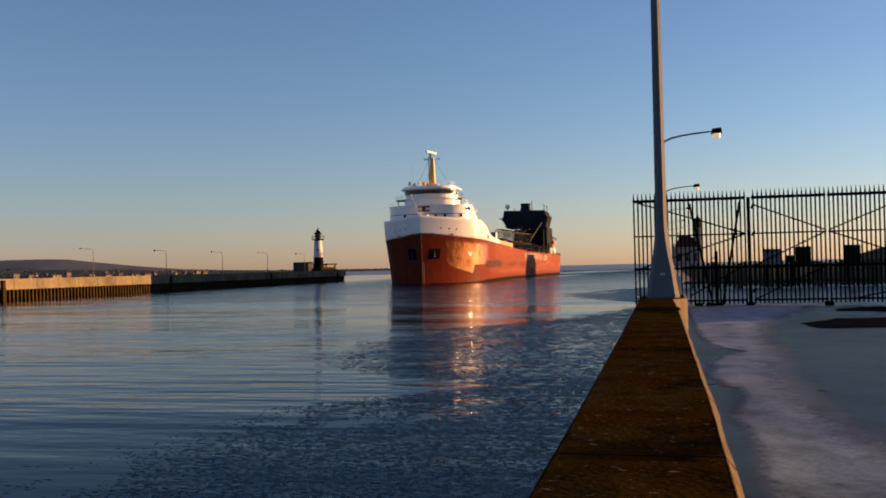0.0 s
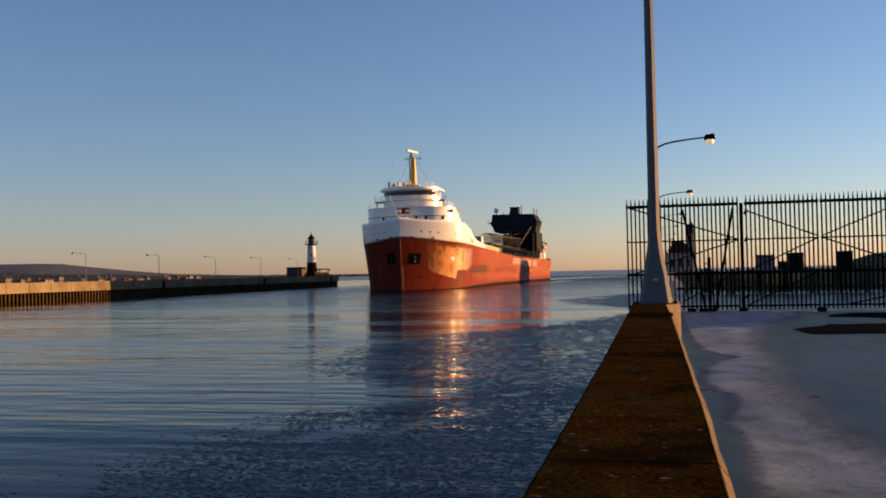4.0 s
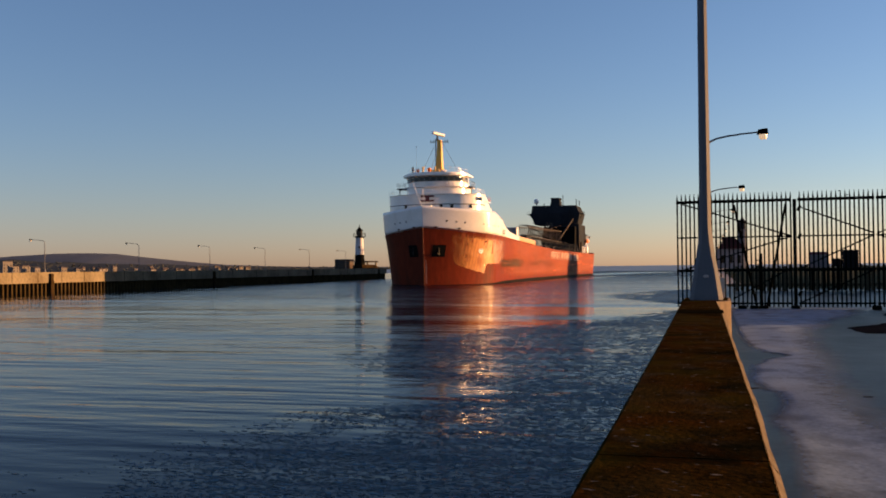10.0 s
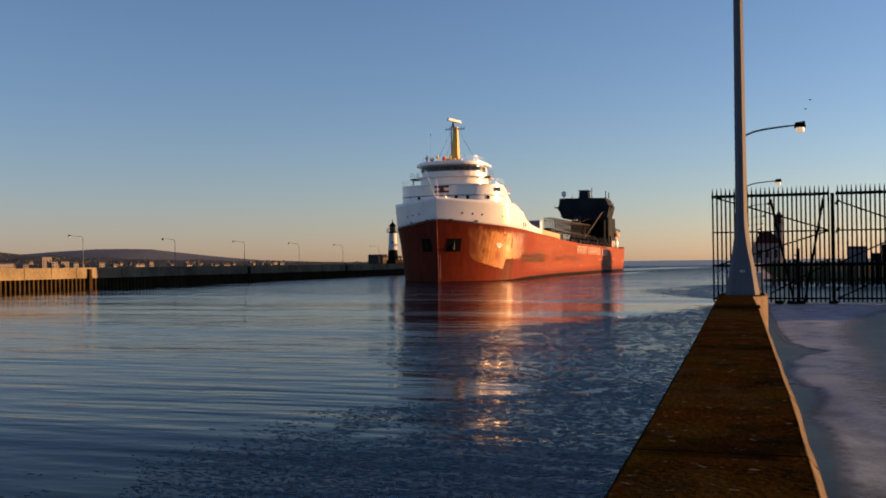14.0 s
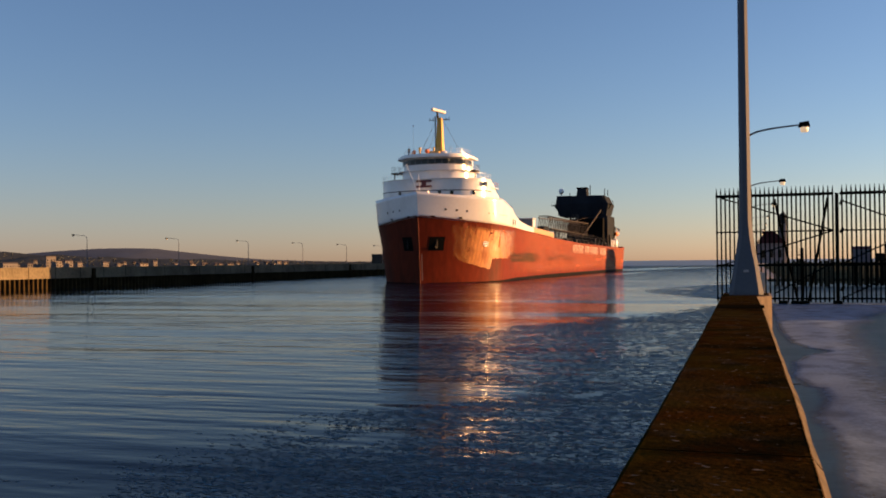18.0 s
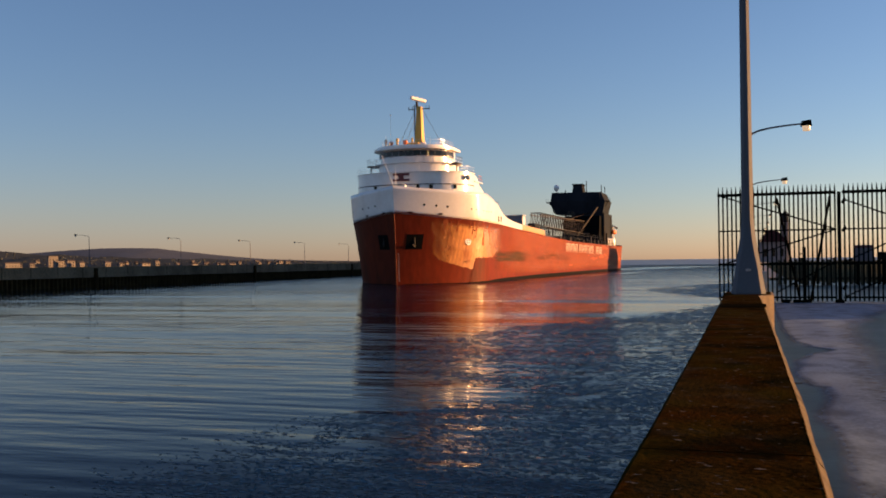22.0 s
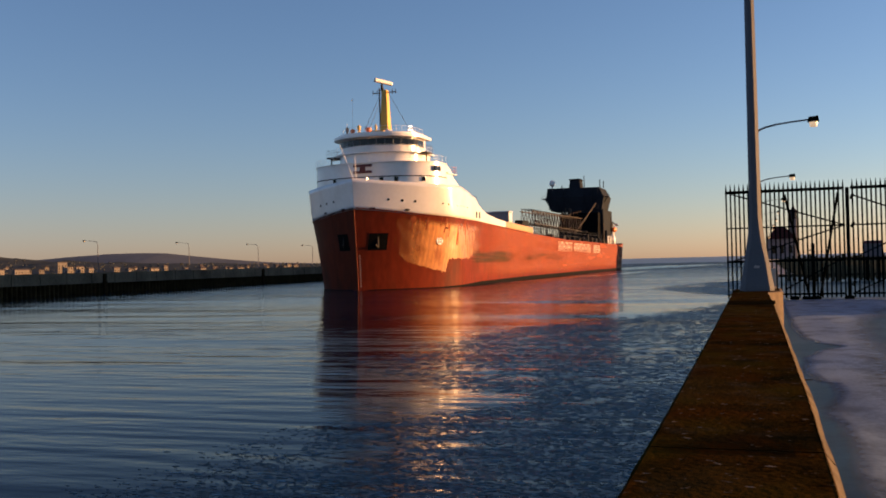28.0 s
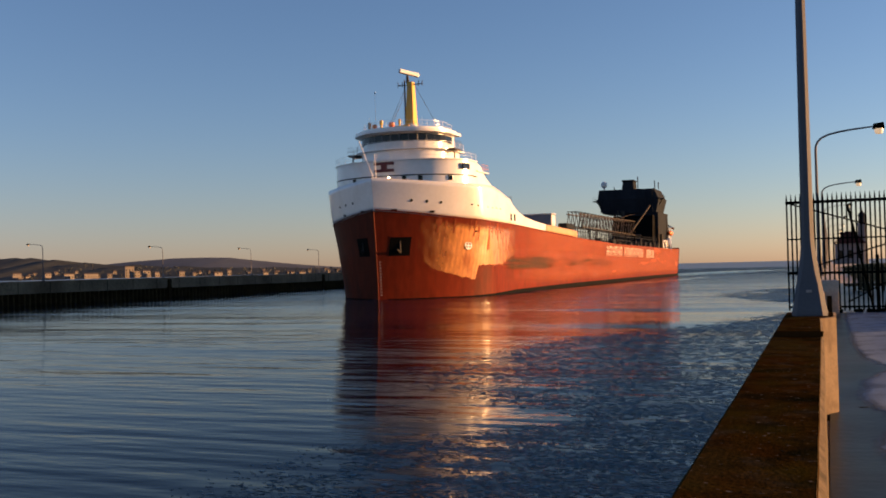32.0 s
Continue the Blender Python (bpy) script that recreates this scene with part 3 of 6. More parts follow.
# ---- street lamps ----
def make_lamp(x, y, z, turn, glass, more=0.0):
    """A tapered pole with a flared square foot and a curved arm that reaches along +x."""
    root = empty("street_lamp", x, y, z, turn)
    tagged(root, "tall grey street lamp with a flared foot and curved arm", "street lamp", "", "")
    bm = bmesh.new()
    levels = [(0.0, 0.158), (0.02, 0.16), (0.06, 0.152), (0.14, 0.138), (0.28, 0.115), (0.42, 0.092), (0.56, 0.073), (0.66, 0.063), (0.74, 0.0575), (0.80, 0.0573)]
    rings = []
    for h, r in levels:
        c = r * (0.586 - 0.306 * min(1.0, max(0.0, (r - 0.0573) / 0.06)))
        rings.append([bm.verts.new((sx, sy, h)) for sx, sy in ((-r, -r + c), (-r + c, -r), (r - c, -r), (r, -r + c), (r, r - c), (r - c, r), (-r + c, r), (-r, r - c))])
    for a, b in zip(rings, rings[1:]):
        for i in range(8):
            bm.faces.new((a[i], a[(i + 1) % 8], b[(i + 1) % 8], b[i]))
    bm.faces.new(rings[0][::-1])
    bm.faces.new(rings[-1])
    part("foot", bm, M_POLE, root, "flared square foot", smooth=True)
    bm = bevelled(-0.025, 0.025, -0.131, -0.124, 0.22, 0.245, 0.002, 1)
    part("plate", bm, M_LETTER, root, "small pale label plate")
    bm = bmesh.new()
    r0, r1, top = 0.062, 0.042, 4.1
    rings = []
    for h, r in ((0.70, r0), (2.4, (r0 + r1) / 2), (top, r1)):
        rings.append([bm.verts.new((r * math.cos(math.pi * (k + 0.5) / 4), r * math.sin(math.pi * (k + 0.5) / 4), h)) for k in range(8)])
    for a, b in zip(rings, rings[1:]):
        for i in range(8):
            bm.faces.new((a[i], a[(i + 1) % 8], b[(i + 1) % 8], b[i]))
    bm.faces.new(rings[-1])
    part("pole", bm, M_POLE, root)
    bm = bmesh.new()
    pts = [(0, 0, 4.05), (0.01, 0, 4.19), (0.07, 0, 4.33), (0.19, 0, 4.45), (0.4, 0, 4.54), (0.75 + more * 0.4, 0, 4.61), (1.2 + more * 0.7, 0, 4.66), (1.74 + more, 0, 4.70)]
    tube(bm, pts, [0.04, 0.038, 0.036, 0.034, 0.032, 0.03, 0.028, 0.026], 8)
    part("arm", bm, M_POLE, root, smooth=True)
    bm = bmesh.new()
    hexa(bm, ((1.69, -0.11, 4.62), (2.05, -0.13, 4.62), (2.05, 0.13, 4.62), (1.69, 0.11, 4.62)), ((1.73, -0.08, 4.78), (2.02, -0.1, 4.81), (2.02, 0.1, 4.81), (1.73, 0.08, 4.78)))
    bmesh.ops.translate(bm, verts=bm.verts[:], vec=(more, 0, 0))
    head = part("lamp_head", bm, M_IRON, root, "dark lamp housing")
    bm = lathe([(0.10, 4.46), (0.115, 4.48), (0.125, 4.55), (0.13, 4.618)], 14)
    bmesh.ops.translate(bm, verts=bm.verts[:], vec=(1.88 + more, 0, 0))
    part("lens", bm, glass, head, "clear prismatic lens", smooth=True)
    return root


lamp0 = make_lamp(-0.055, 9.85, WALL_TOP, 0, M_LAMP)
lamp0["group"] = "south pier lamps"
for i in range(1, 12):
    copy_thing(lamp0, pose(-0.19, 9.85 + LAMP_STEP * i, WALL_TOP, 0, 0, 0))
lamp1 = make_lamp(NORTH_X - 0.3, 117.03, NORTH_TOP, 180, M_LENS, 0.5)
lamp1["group"] = "north pier lamps"
for i in range(-5, 6):
    if i:
        copy_thing(lamp1, pose(NORTH_X - 0.3, 117.03 + LAMP_STEP * i, NORTH_TOP, 0, 0, 180))


# ---- fence ----


def build_fence():
    root = empty("gate_fence", 0, GATE_Y, GATE_Z)
    root.scale = (GATE_K, GATE_K, GATE_K)
    tagged(root, "black spiked iron gate fence with braces across the pier", "fence")
    top, bot = 1.36, 0.12
    def bar(x, y):
        bm = bmesh.new()
        w, e = 0.0095, 0.004
        hexa(bm, ((x - w, y - e, 0.03), (x + w, y - e, 0.03), (x + w, y + e, 0.03), (x - w, y + e, 0.03)),
             ((x - w, y - e, 1.38), (x + w, y - e, 1.38), (x + w, y + e, 1.38), (x - w, y + e, 1.38)))
        hexa(bm, ((x - w, y - e, 1.38), (x + w, y - e, 1.38), (x + w, y + e, 1.38), (x - w, y + e, 1.38)),
             ((x - 0.002, y - 0.002, 1.452), (x + 0.002, y - 0.002, 1.452), (x + 0.002, y + 0.002, 1.452), (x - 0.002, y + 0.002, 1.452)))
        part("picket", bm, M_IRON, root)
    x = -0.412
    while x < 6.6:
        if not (0.945 < x < 1.025):
            bar(x, 0)
        x += 0.0520
    for xp, r in ((0.985, 0.02), (4.2, 0.032), (6.6, 0.032)):
        part("post", bevelled(xp - r, xp + r, -r, r, 0, 1.355, 0.005, 1), M_IRON, root)
    for a, b in ((-0.425, 0.95), (1.02, 1.89), (1.91, 4.16), (4.24, 6.57)):
        for z, w in ((1.347, 0.018), (0.90, 0.008), (0.485, 0.015), (0.075, 0.011)):
            bm = bmesh.new()
            box(bm, a, b, -0.014, 0.014, z - w, z + w)
            part("rail", bm, M_IRON, root)
    for a, b in (((-0.37, 1.33), (0.95, 0.90)), ((-0.37, 0.485), (0.95, 0.90)), ((0.25, 0.13), (0.95, 0.52)), ((1.03, 1.26), (1.88, 0.92)), ((1.03, 0.5), (1.88, 0.9)), ((1.03, 0.08), (1.88, 0.485)),
                 ((1.92, 0.92), (2.9, 1.32)), ((1.92, 0.9), (3.0, 0.5)), ((2.2, 0.08), (4.1, 0.485))):
        part("brace", rods([((a[0], -0.03, a[1]), (b[0], -0.03, b[1]))], 0.009), M_IRON, root)
    for xa, xb in ((0.275, 0.54), (0.885, 0.65)):
        part("strut", rods([((xa, 0.02, 1.30), (xb, 0.06, 0.0))], 0.015), M_IRON, root, "leaning support strut")
    part("latch_post", bevelled(0.565, 0.605, 0.03, 0.07, 0, 0.69, 0.004, 1), M_IRON, root, "short dark latch post")
    part("latch_ring", lathe([(0.028, 0.0), (0.034, 0.006), (0.028, 0.012), (0.022, 0.006), (0.028, 0.0)], 14, False), M_IRON, root).matrix_local = pose(0.55, 0.05, 0.58, 90, 0, 0)
    for x in (0.14, 0.36, 0.5, 0.6, 0.98, 1.90, 3.0, 4.2):
        part("foot_block", bevelled(x - 0.05, x + 0.05, -0.05, 0.05, -0.02, 0.05, 0.01, 1), M_IRON, root)
    for z in (1.24, 0.9, 0.2):
        part("hinge", rods([((1.02, -0.03, z - 0.03), (1.05, -0.04, z + 0.03))], 0.018), M_IRON, root)


build_fence()


# ---- north pier ----
def build_north_pier():
    bm = bmesh.new()
    box(bm, NORTH_X - 7.5, NORTH_X, -250, 266, 2.25, NORTH_TOP - 0.45)
    box(bm, NORTH_X - 0.6, NORTH_X + 0.003, -250, 266, 2.25, NORTH_TOP)
    ob = part("pier_north", bm, M_CONC_FAR)
    tagged(ob, "concrete cap of the north pier with a low wall", "pier", kind="structure")
    root = empty("sheet_piling")
    tagged(root, "rusty corrugated steel sheet piling under the pier cap", "sheet piling", kind="structure")
    bm = bmesh.new()
    box(bm, NORTH_X - 7.4, NORTH_X - 0.8, -250, 265.6, -3, 2.25)
    part("core", bm, M_PILE, root)
    y = 60.0
    while y < 265:
        bm = bmesh.new()
        hexa(bm, ((NORTH_X - 0.82, y, -2), (NORTH_X - 0.06, y + 0.08, -2), (NORTH_X - 0.06, y + 0.34, -2), (NORTH_X - 0.82, y + 0.42, -2)),
             ((NORTH_X - 0.82, y, 2.25), (NORTH_X - 0.06, y + 0.08, 2.25), (NORTH_X - 0.06, y + 0.34, 2.25), (NORTH_X - 0.82, y + 0.42, 2.25)))
        part("pile", bm, M_RIB, root)
        y += 0.86


build_north_pier()


# ---- lighthouse ----
def build_lighthouse():
    root = empty("lighthouse", -96, 255.5, 3.4)
    tagged(root, "white conical lighthouse with black base and black lantern", "lighthouse")
    part("base_band", lathe([(1.6, 0), (1.29, 4.3)], 28), M_BLACK, root, "black base band", smooth=True)
    tower = part("tower", lathe([(1.29, 4.3), (1.06, 9.0)], 28), M_TOWER, root, "white riveted tower", smooth=True)
    part("window", bevelled(0.15, 0.6, -1.3, -1.05, 6.1, 6.7, 0.02, 1), M_BLACK, tower, "small dark window")
    part("neck", lathe([(1.06, 9.0), (1.1, 9.1), (1.6, 9.25)], 28), M_BLACK, root, "black upper band", smooth=True)
    part("gallery", lathe([(1.6, 9.25), (1.75, 9.28), (1.75, 9.4), (0.9, 9.4)], 28), M_BLACK, root)
    part("lantern", lathe([(0.85, 9.4), (0.85, 10.9)], 12), M_GLASS_DARK, root, "glazed lantern")
    part("lantern_roof", lathe([(1.15, 10.9), (1.1, 11.0), (0.25, 12.0), (0.2, 12.2), (0.08, 12.4), (0.05, 13.0)], 16), M_BLACK, root, smooth=True)
    for k in range(14):
        a = 2 * math.pi * k / 14
        part("railing_post", rods([((1.7 * math.cos(a), 1.7 * math.sin(a), 9.4), (1.7 * math.cos(a), 1.7 * math.sin(a), 10.3))], 0.04, 4), M_DARK, root)
    bm = bmesh.new()
    ring = [(1.7 * math.cos(2 * math.pi * k / 14), 1.7 * math.sin(2 * math.pi * k / 14), 10.3) for k in range(14)]
    for a, b in zip(ring, ring[1:] + ring[:1]):
        rod(bm, a, b, 0.04, n=4)
    part("railing", bm, M_DARK, root)


build_lighthouse()


# ---- hills ----
def build_hills():
    bm = bmesh.new()
    xs = np.linspace(-4600, -500, 160)
    prof = [(-4600, 60), (-3700, 62), (-3386, 76), (-3091, 91), (-2744, 84), (-2440, 50), (-2147, 23), (-1725, 11), (-900, 4), (-500, 1)]
    a, b, c = [], [], []
    for x in xs:
        z = lerp(prof, x) + 3 * noise.noise((x * 0.004, 0, 0))
        a.append(bm.verts.new((x, 3500, 0)))
        b.append(bm.verts.new((x, 4000, max(z, 0.5))))
        c.append(bm.verts.new((x, 4500, 0)))
    for i in range(len(xs) - 1):
        bm.faces.new((a[i], a[i + 1], b[i + 1], b[i]))
        bm.faces.new((b[i], b[i + 1], c[i + 1], c[i]))
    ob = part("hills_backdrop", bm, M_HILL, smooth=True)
    tagged(ob, "distant wooded hills behind the north shore, haze in their colour", "hills", kind="structure")


build_hills()


# ---- snow, puddles and litter on the walkway ----
def glide(table, x):
    """Like lerp, but easing in and out of every entry."""
    for (a, u), (b, w) in zip(table, table[1:]):
        if x <= b:
            k = max(0.0, (x - a) / (b - a))
            return u + (w - u) * k * k * (3 - 2 * k)
    return table[-1][1]


def patch(name, left, right, y0, y1, mat, thick, nx=14, ny=70, jag=0.03, feather=0.08, fade=None):
    """A domed patch between a left and a right edge, both tables of x over y, lying on the ice."""
    bm = bmesh.new()
    rows, cover = [], []
    far = fade or feather
    for j in range(ny + 1):
        y = y0 + (y1 - y0) * j / ny
        a = glide(left, y) + jag * noise.noise((y * 2.1, 3, 0))
        b = glide(right, y) + jag * noise.noise((y * 2.3, 9, 0))
        row = []
        for i in range(nx + 1):
            u = i / nx
            x = a - feather + (b - a + feather + far) * u
            e = max(0.0, min(1.0, (x - a + feather) / (1.8 * feather), (b + far - x) / (1.8 * far), 8 * j / ny, 8 * (1 - j / ny)))
            cover.append(e)
            e = e * e * (3 - 2 * e)
            z = ice_height(x, y) + 0.001 + e * thick * (0.85 + 0.5 * noise.noise((x * 4, y * 2.2, 2)))
            row.append(bm.verts.new(spot(x, y, z)))
        rows.append(row)
    for a, b in zip(rows, rows[1:]):
        for i in range(nx):
            bm.faces.new((a[i], a[i + 1], b[i + 1], b[i]))
    ob = part(name, bm, mat, smooth=True)
    ob.data.attributes.new("cover", "FLOAT", "POINT").data.foreach_set("value", cover)
    return ob


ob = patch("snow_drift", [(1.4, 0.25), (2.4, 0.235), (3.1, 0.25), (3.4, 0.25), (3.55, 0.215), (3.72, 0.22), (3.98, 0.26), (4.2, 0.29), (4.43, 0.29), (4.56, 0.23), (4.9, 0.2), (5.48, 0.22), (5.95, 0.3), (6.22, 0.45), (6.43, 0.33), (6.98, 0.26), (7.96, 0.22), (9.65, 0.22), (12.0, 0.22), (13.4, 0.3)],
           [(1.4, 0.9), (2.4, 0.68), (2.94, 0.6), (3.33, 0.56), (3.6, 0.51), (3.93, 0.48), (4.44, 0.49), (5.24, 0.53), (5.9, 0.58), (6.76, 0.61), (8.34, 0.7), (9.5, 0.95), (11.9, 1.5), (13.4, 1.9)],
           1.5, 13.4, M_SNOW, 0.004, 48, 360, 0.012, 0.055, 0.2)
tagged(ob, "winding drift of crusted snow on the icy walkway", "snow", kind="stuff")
for lf, rt, y0, y1 in (([(8.3, 1.25), (8.9, 1.16), (9.5, 1.55)], [(8.4, 3.4), (9.6, 3.6)], 8.3, 9.7), ([(10.4, 2.2), (11.3, 1.85), (12.0, 2.2)], [(10.4, 4.5), (11.9, 4.6)], 10.6, 11.9)):
    ob = patch("bare_patch", lf, rt, y0, y1, M_ASPHALT, 0.004, 14, 60, 0.4)
    tagged(ob, "dark bare asphalt patch showing through the ice", "bare patch", kind="stuff")


def litter():
    rnd = random.Random(5)
    bm = bmesh.new()
    for _ in range(45):
        y = rnd.uniform(1.6, 6.5)
        x = rnd.uniform(0.3, 0.3 + 0.32 * y)
        a, l, w = rnd.uniform(-0.5, 0.5), rnd.uniform(0.002, 0.010), rnd.uniform(0.0008, 0.0018)
        c, s = math.cos(a), math.sin(a)
        z = ICE_Z + 0.005
        pts = [(-l, -w), (l, -w), (l * 0.8, w), (-l * 0.9, w)]
        lo = [spot(x + c * p - s * q, y + s * p + c * q, z - 0.02) for p, q in pts]
        hexa(bm, lo, [(p, q, r_ + 0.021) for p, q, r_ in lo])
    ob = part("grit_and_twigs", bm, M_ASPHALT)
    tagged(ob, "scattered dark grit and twigs frozen into the ice", "grit", kind="stuff")
    for x, y, rz in ((0.62, 4.35, 12), (0.18, 4.6, 30), (0.235, 4.75, -20)):
        bm = bevelled(-0.045, 0.045, -0.005, 0.005, 0, 0.007, 0.002, 1)
        ob = part("driftwood_chip", bm, M_WOOD)
        ob.matrix_world = pose(*spot(x, y, ice_height(x, y)), 0, 0, rz)
        tagged(ob, "small pale chip of driftwood on the ice", "wood chip", "wood chips")


litter()


# ---- brash ice on the canal ----
def flake(verts, faces, rnd, x, y, r):
    """One thin floating flake with an uneven outline and a slightly raised middle."""
    n = rnd.choice((5, 6, 7))
    a0, k = rnd.uniform(0, 6.3), len(verts)
    el = rnd.uniform(1.2, 3.2)
    for i in range(n):
        a = a0 + 2 * math.pi * i / n
        q = r * rnd.uniform(0.55, 1.15)
        verts.append((x + q * el * math.cos(a), y + q * math.sin(a), WATER_Z + 0.002 + 0.004 * rnd.random()))
    verts.append((x, y, WATER_Z + 0.004 + 0.005 * rnd.random()))
    for i in range(n):
        faces.append((k + i, k + (i + 1) % n, k + n))


def build_brash():
    rnd = random.Random(11)
    edge = [(4, -9.8), (12, -9.2), (13.2, -8.5), (15.3, -8.3), (17.8, -8.5), (19.6, -7.2), (20.8, -5.6), (22.4, -4.9), (23.7, -7.2), (27.6, -10.6), (31.1, -12.3), (35.8, -12.1), (45, -11.4), (49.6, -8.2), (58, -4.7), (67, -3.0)]
    verts, faces = [], []
    count = 0
    while count < 78000:
        y = 4.5 * (67 / 4.5) ** rnd.random()
        left = lerp(edge, y) + 1.2 * noise.noise((y * 0.5, 0, 0)) + 0.8 * noise.noise((y * 1.7, 5, 0))
        soft = lerp([(6, 3.2), (17, 2.0), (20, 0.9), (23, 0.9), (28, 1.8), (40, 2.0), (67, 1.6)], y)
        x = rnd.uniform(left - 0.6 * soft, -0.3)
        if rnd.random() > ease((x - left + 0.6 * soft) / (1.6 * soft)) * lerp([(0, 0.85), (20, 0.95), (34, 1.0), (50, 1.0), (58, 0.7), (67, 0.25)], y):
            continue
        # loose clumps with open leads between them, looser towards the edge
        clump = noise.noise((x * 0.4, y * 0.2, 1.0)) + 0.7 * noise.noise((x * 1.3, y * 0.7, 4.0))
        if clump < -0.36 + 0.35 * (1 - ease((x - left) / (2.2 * soft))) - 0.45 * rnd.random():
            continue
        flake(verts, faces, rnd, x, y, (0.007 + 0.0006 * y) * 0.35 * 7.5 ** rnd.random())
        count += 1
    me = bpy.data.meshes.new("brash_ice")
    me.from_pydata(verts, [], faces)
    me.materials.append(M_SLUSH)
    drifting = tagged(new("brash_ice", me), "field of dark slushy brash ice flakes on the canal", "brash ice", kind="stuff")
    # a looser field further along the pier
    verts, faces = [], []
    count = 0
    while count < 5500:
        y = rnd.uniform(76, 126)
        u = (y - 76) / 50
        reach = 10.5 * max(0.0, math.sin(math.pi * u)) ** 0.8 + 1.5 * noise.noise((y * 0.4, 0, 6))
        x = -0.4 - reach * (1 - rnd.random() ** 0.6)
        if noise.noise((x * 0.25, y * 0.12, 2.0)) < -0.2 - 0.3 * rnd.random():
            continue
        flake(verts, faces, rnd, x, y, rnd.uniform(0.05, 0.2))
        count += 1
    me = bpy.data.meshes.new("brash_ice_outer")
    me.from_pydata(verts, [], faces)
    me.materials.append(M_SLUSH)
    tagged(new("brash_ice_outer", me), "loose dark ice flakes along the outer pier", "brash ice", kind="stuff")
    return drifting


brash = build_brash()


# ---- a sheet for the tone of the far water ----
def horizon_sheet():
    # added sheet whose colour stands in for sky reflected near the horizon
    far = []
    for i in range(240):
        x = 4500 - 9000 * i / 239
        far.append((x, 500 + 60 * noise.noise((x * 0.01, 0, 2)) + 9 * noise.noise((x * 0.06, 4, 2))))
    ob = part("pack_ice", prism([(-4550, 4650), (-4550, 520)] + far[::-1] + [(4550, 520), (4550, 4650)], WATER_Z - 0.02, WATER_Z + 0.02), M_HORIZON)
    tagged(ob, "sheet added on the far lake for its pale horizon band", "pack ice", kind="structure")


horizon_sheet()


def damp_band(y0, y1, left, right, most):
    """A dark band across the top of the parapet."""
    bm = bmesh.new()
    rows, cover = [], []
    for j in range(19):
        row = []
        for i in range(11):
            y = y0 + (y1 - y0) * j / 18
            row.append(bm.verts.new((left + (right - left) * i / 10, y, WALL_TOP + 0.0035)))
            cover.append(max(0.0, min(most, 2.4 * (1 - abs(j - 9) / 9))))
        rows.append(row)
    for a, b in zip(rows, rows[1:]):
        for i in range(10):
            bm.faces.new((a[i], a[i + 1], b[i + 1], b[i]))
    ob = part("damp_band", bm, M_DARK_BAND, bpy.data.objects["parapet_wall"], "dark band across the wall top")
    ob.data.attributes.new("cover", "FLOAT", "POINT").data.foreach_set("value", cover)


damp_band(6.95, 7.7, -0.247, 0.079, 1.0)
damp_band(1.755, 1.86, WALL_L + 0.016, WALL_R - 0.012, 0.5)


# ---- behind the gate ----
def slat_fence():
    root = empty("slat_fence", 0, 21 * GATE_K, GATE_Z)
    root.scale = (GATE_K, GATE_K, GATE_K)
    tagged(root, "low dark slatted fence behind the iron gate", "fence")
    me = None
    x = 0.5
    rnd = random.Random(3)
    while x < 9.0:
        if me is None:
            bm = bmesh.new()
            hexa(bm, ((-0.035, -0.01, 0), (0.035, -0.01, 0), (0.035, 0.01, 0), (-0.035, 0.01, 0)), ((-0.03, -0.01, 0.52), (0.03, -0.01, 0.52), (0.03, 0.01, 0.52), (-0.03, 0.01, 0.52)))
            ob = part("slat", bm, M_WOOD, root)
            me = ob.data
        else:
            ob = new("slat", me)
            ob.parent = root
        ob.location = (x, 0, rnd.uniform(-0.02, 0.03))
        x += 0.105
    for z in (0.12, 0.44):
        bm = bmesh.new()
        box(bm, 0.3, 9.0, 0.012, 0.04, z - 0.03, z + 0.03)
        part("rail", bm, M_WOOD, root)


slat_fence()


def board(x, z0, w, h, mat, y, label):
    root = empty("sign_board", x * GATE_K, y * GATE_K, GATE_Z)
    root.scale = (GATE_K, GATE_K, GATE_K)
    tagged(root, label, "sign", "signs behind the gate")
    part("panel", bevelled(-w / 2, w / 2, -0.06, -0.02, z0 - ICE_Z, z0 - ICE_Z + h, 0.008, 1), mat, root)
    for dx in (-w * 0.3, w * 0.3):
        part("post", bevelled(dx - 0.02, dx + 0.02, -0.02, 0.02, 0, z0 - ICE_Z + h * 0.8, 0.004, 1), M_IRON, root)
    if mat is M_SIGN:
        bm = bmesh.new()
        box(bm, -w * 0.46, w * 0.46, -0.066, -0.058, z0 - ICE_Z + h * 0.82, z0 - ICE_Z + h * 0.95)
        part("red_stripe", bm, M_MAROON, root, "faded red header stripe")


board(2.08, 3.84, 0.38, 0.32, M_SIGN, 20.8, "pale grey sign board with a red header stripe")
board(2.42, 3.86, 0.17, 0.16, M_ASPHALT, 20.9, "small dark sign board beside the grey sign")
board(2.68, 3.80, 0.30, 0.39, M_ASPHALT, 20.8, "dark square sign board behind the gate")
board(3.62, 3.79, 0.30, 0.41, M_ASPHALT, 20.8, "dark square sign board behind the gate")

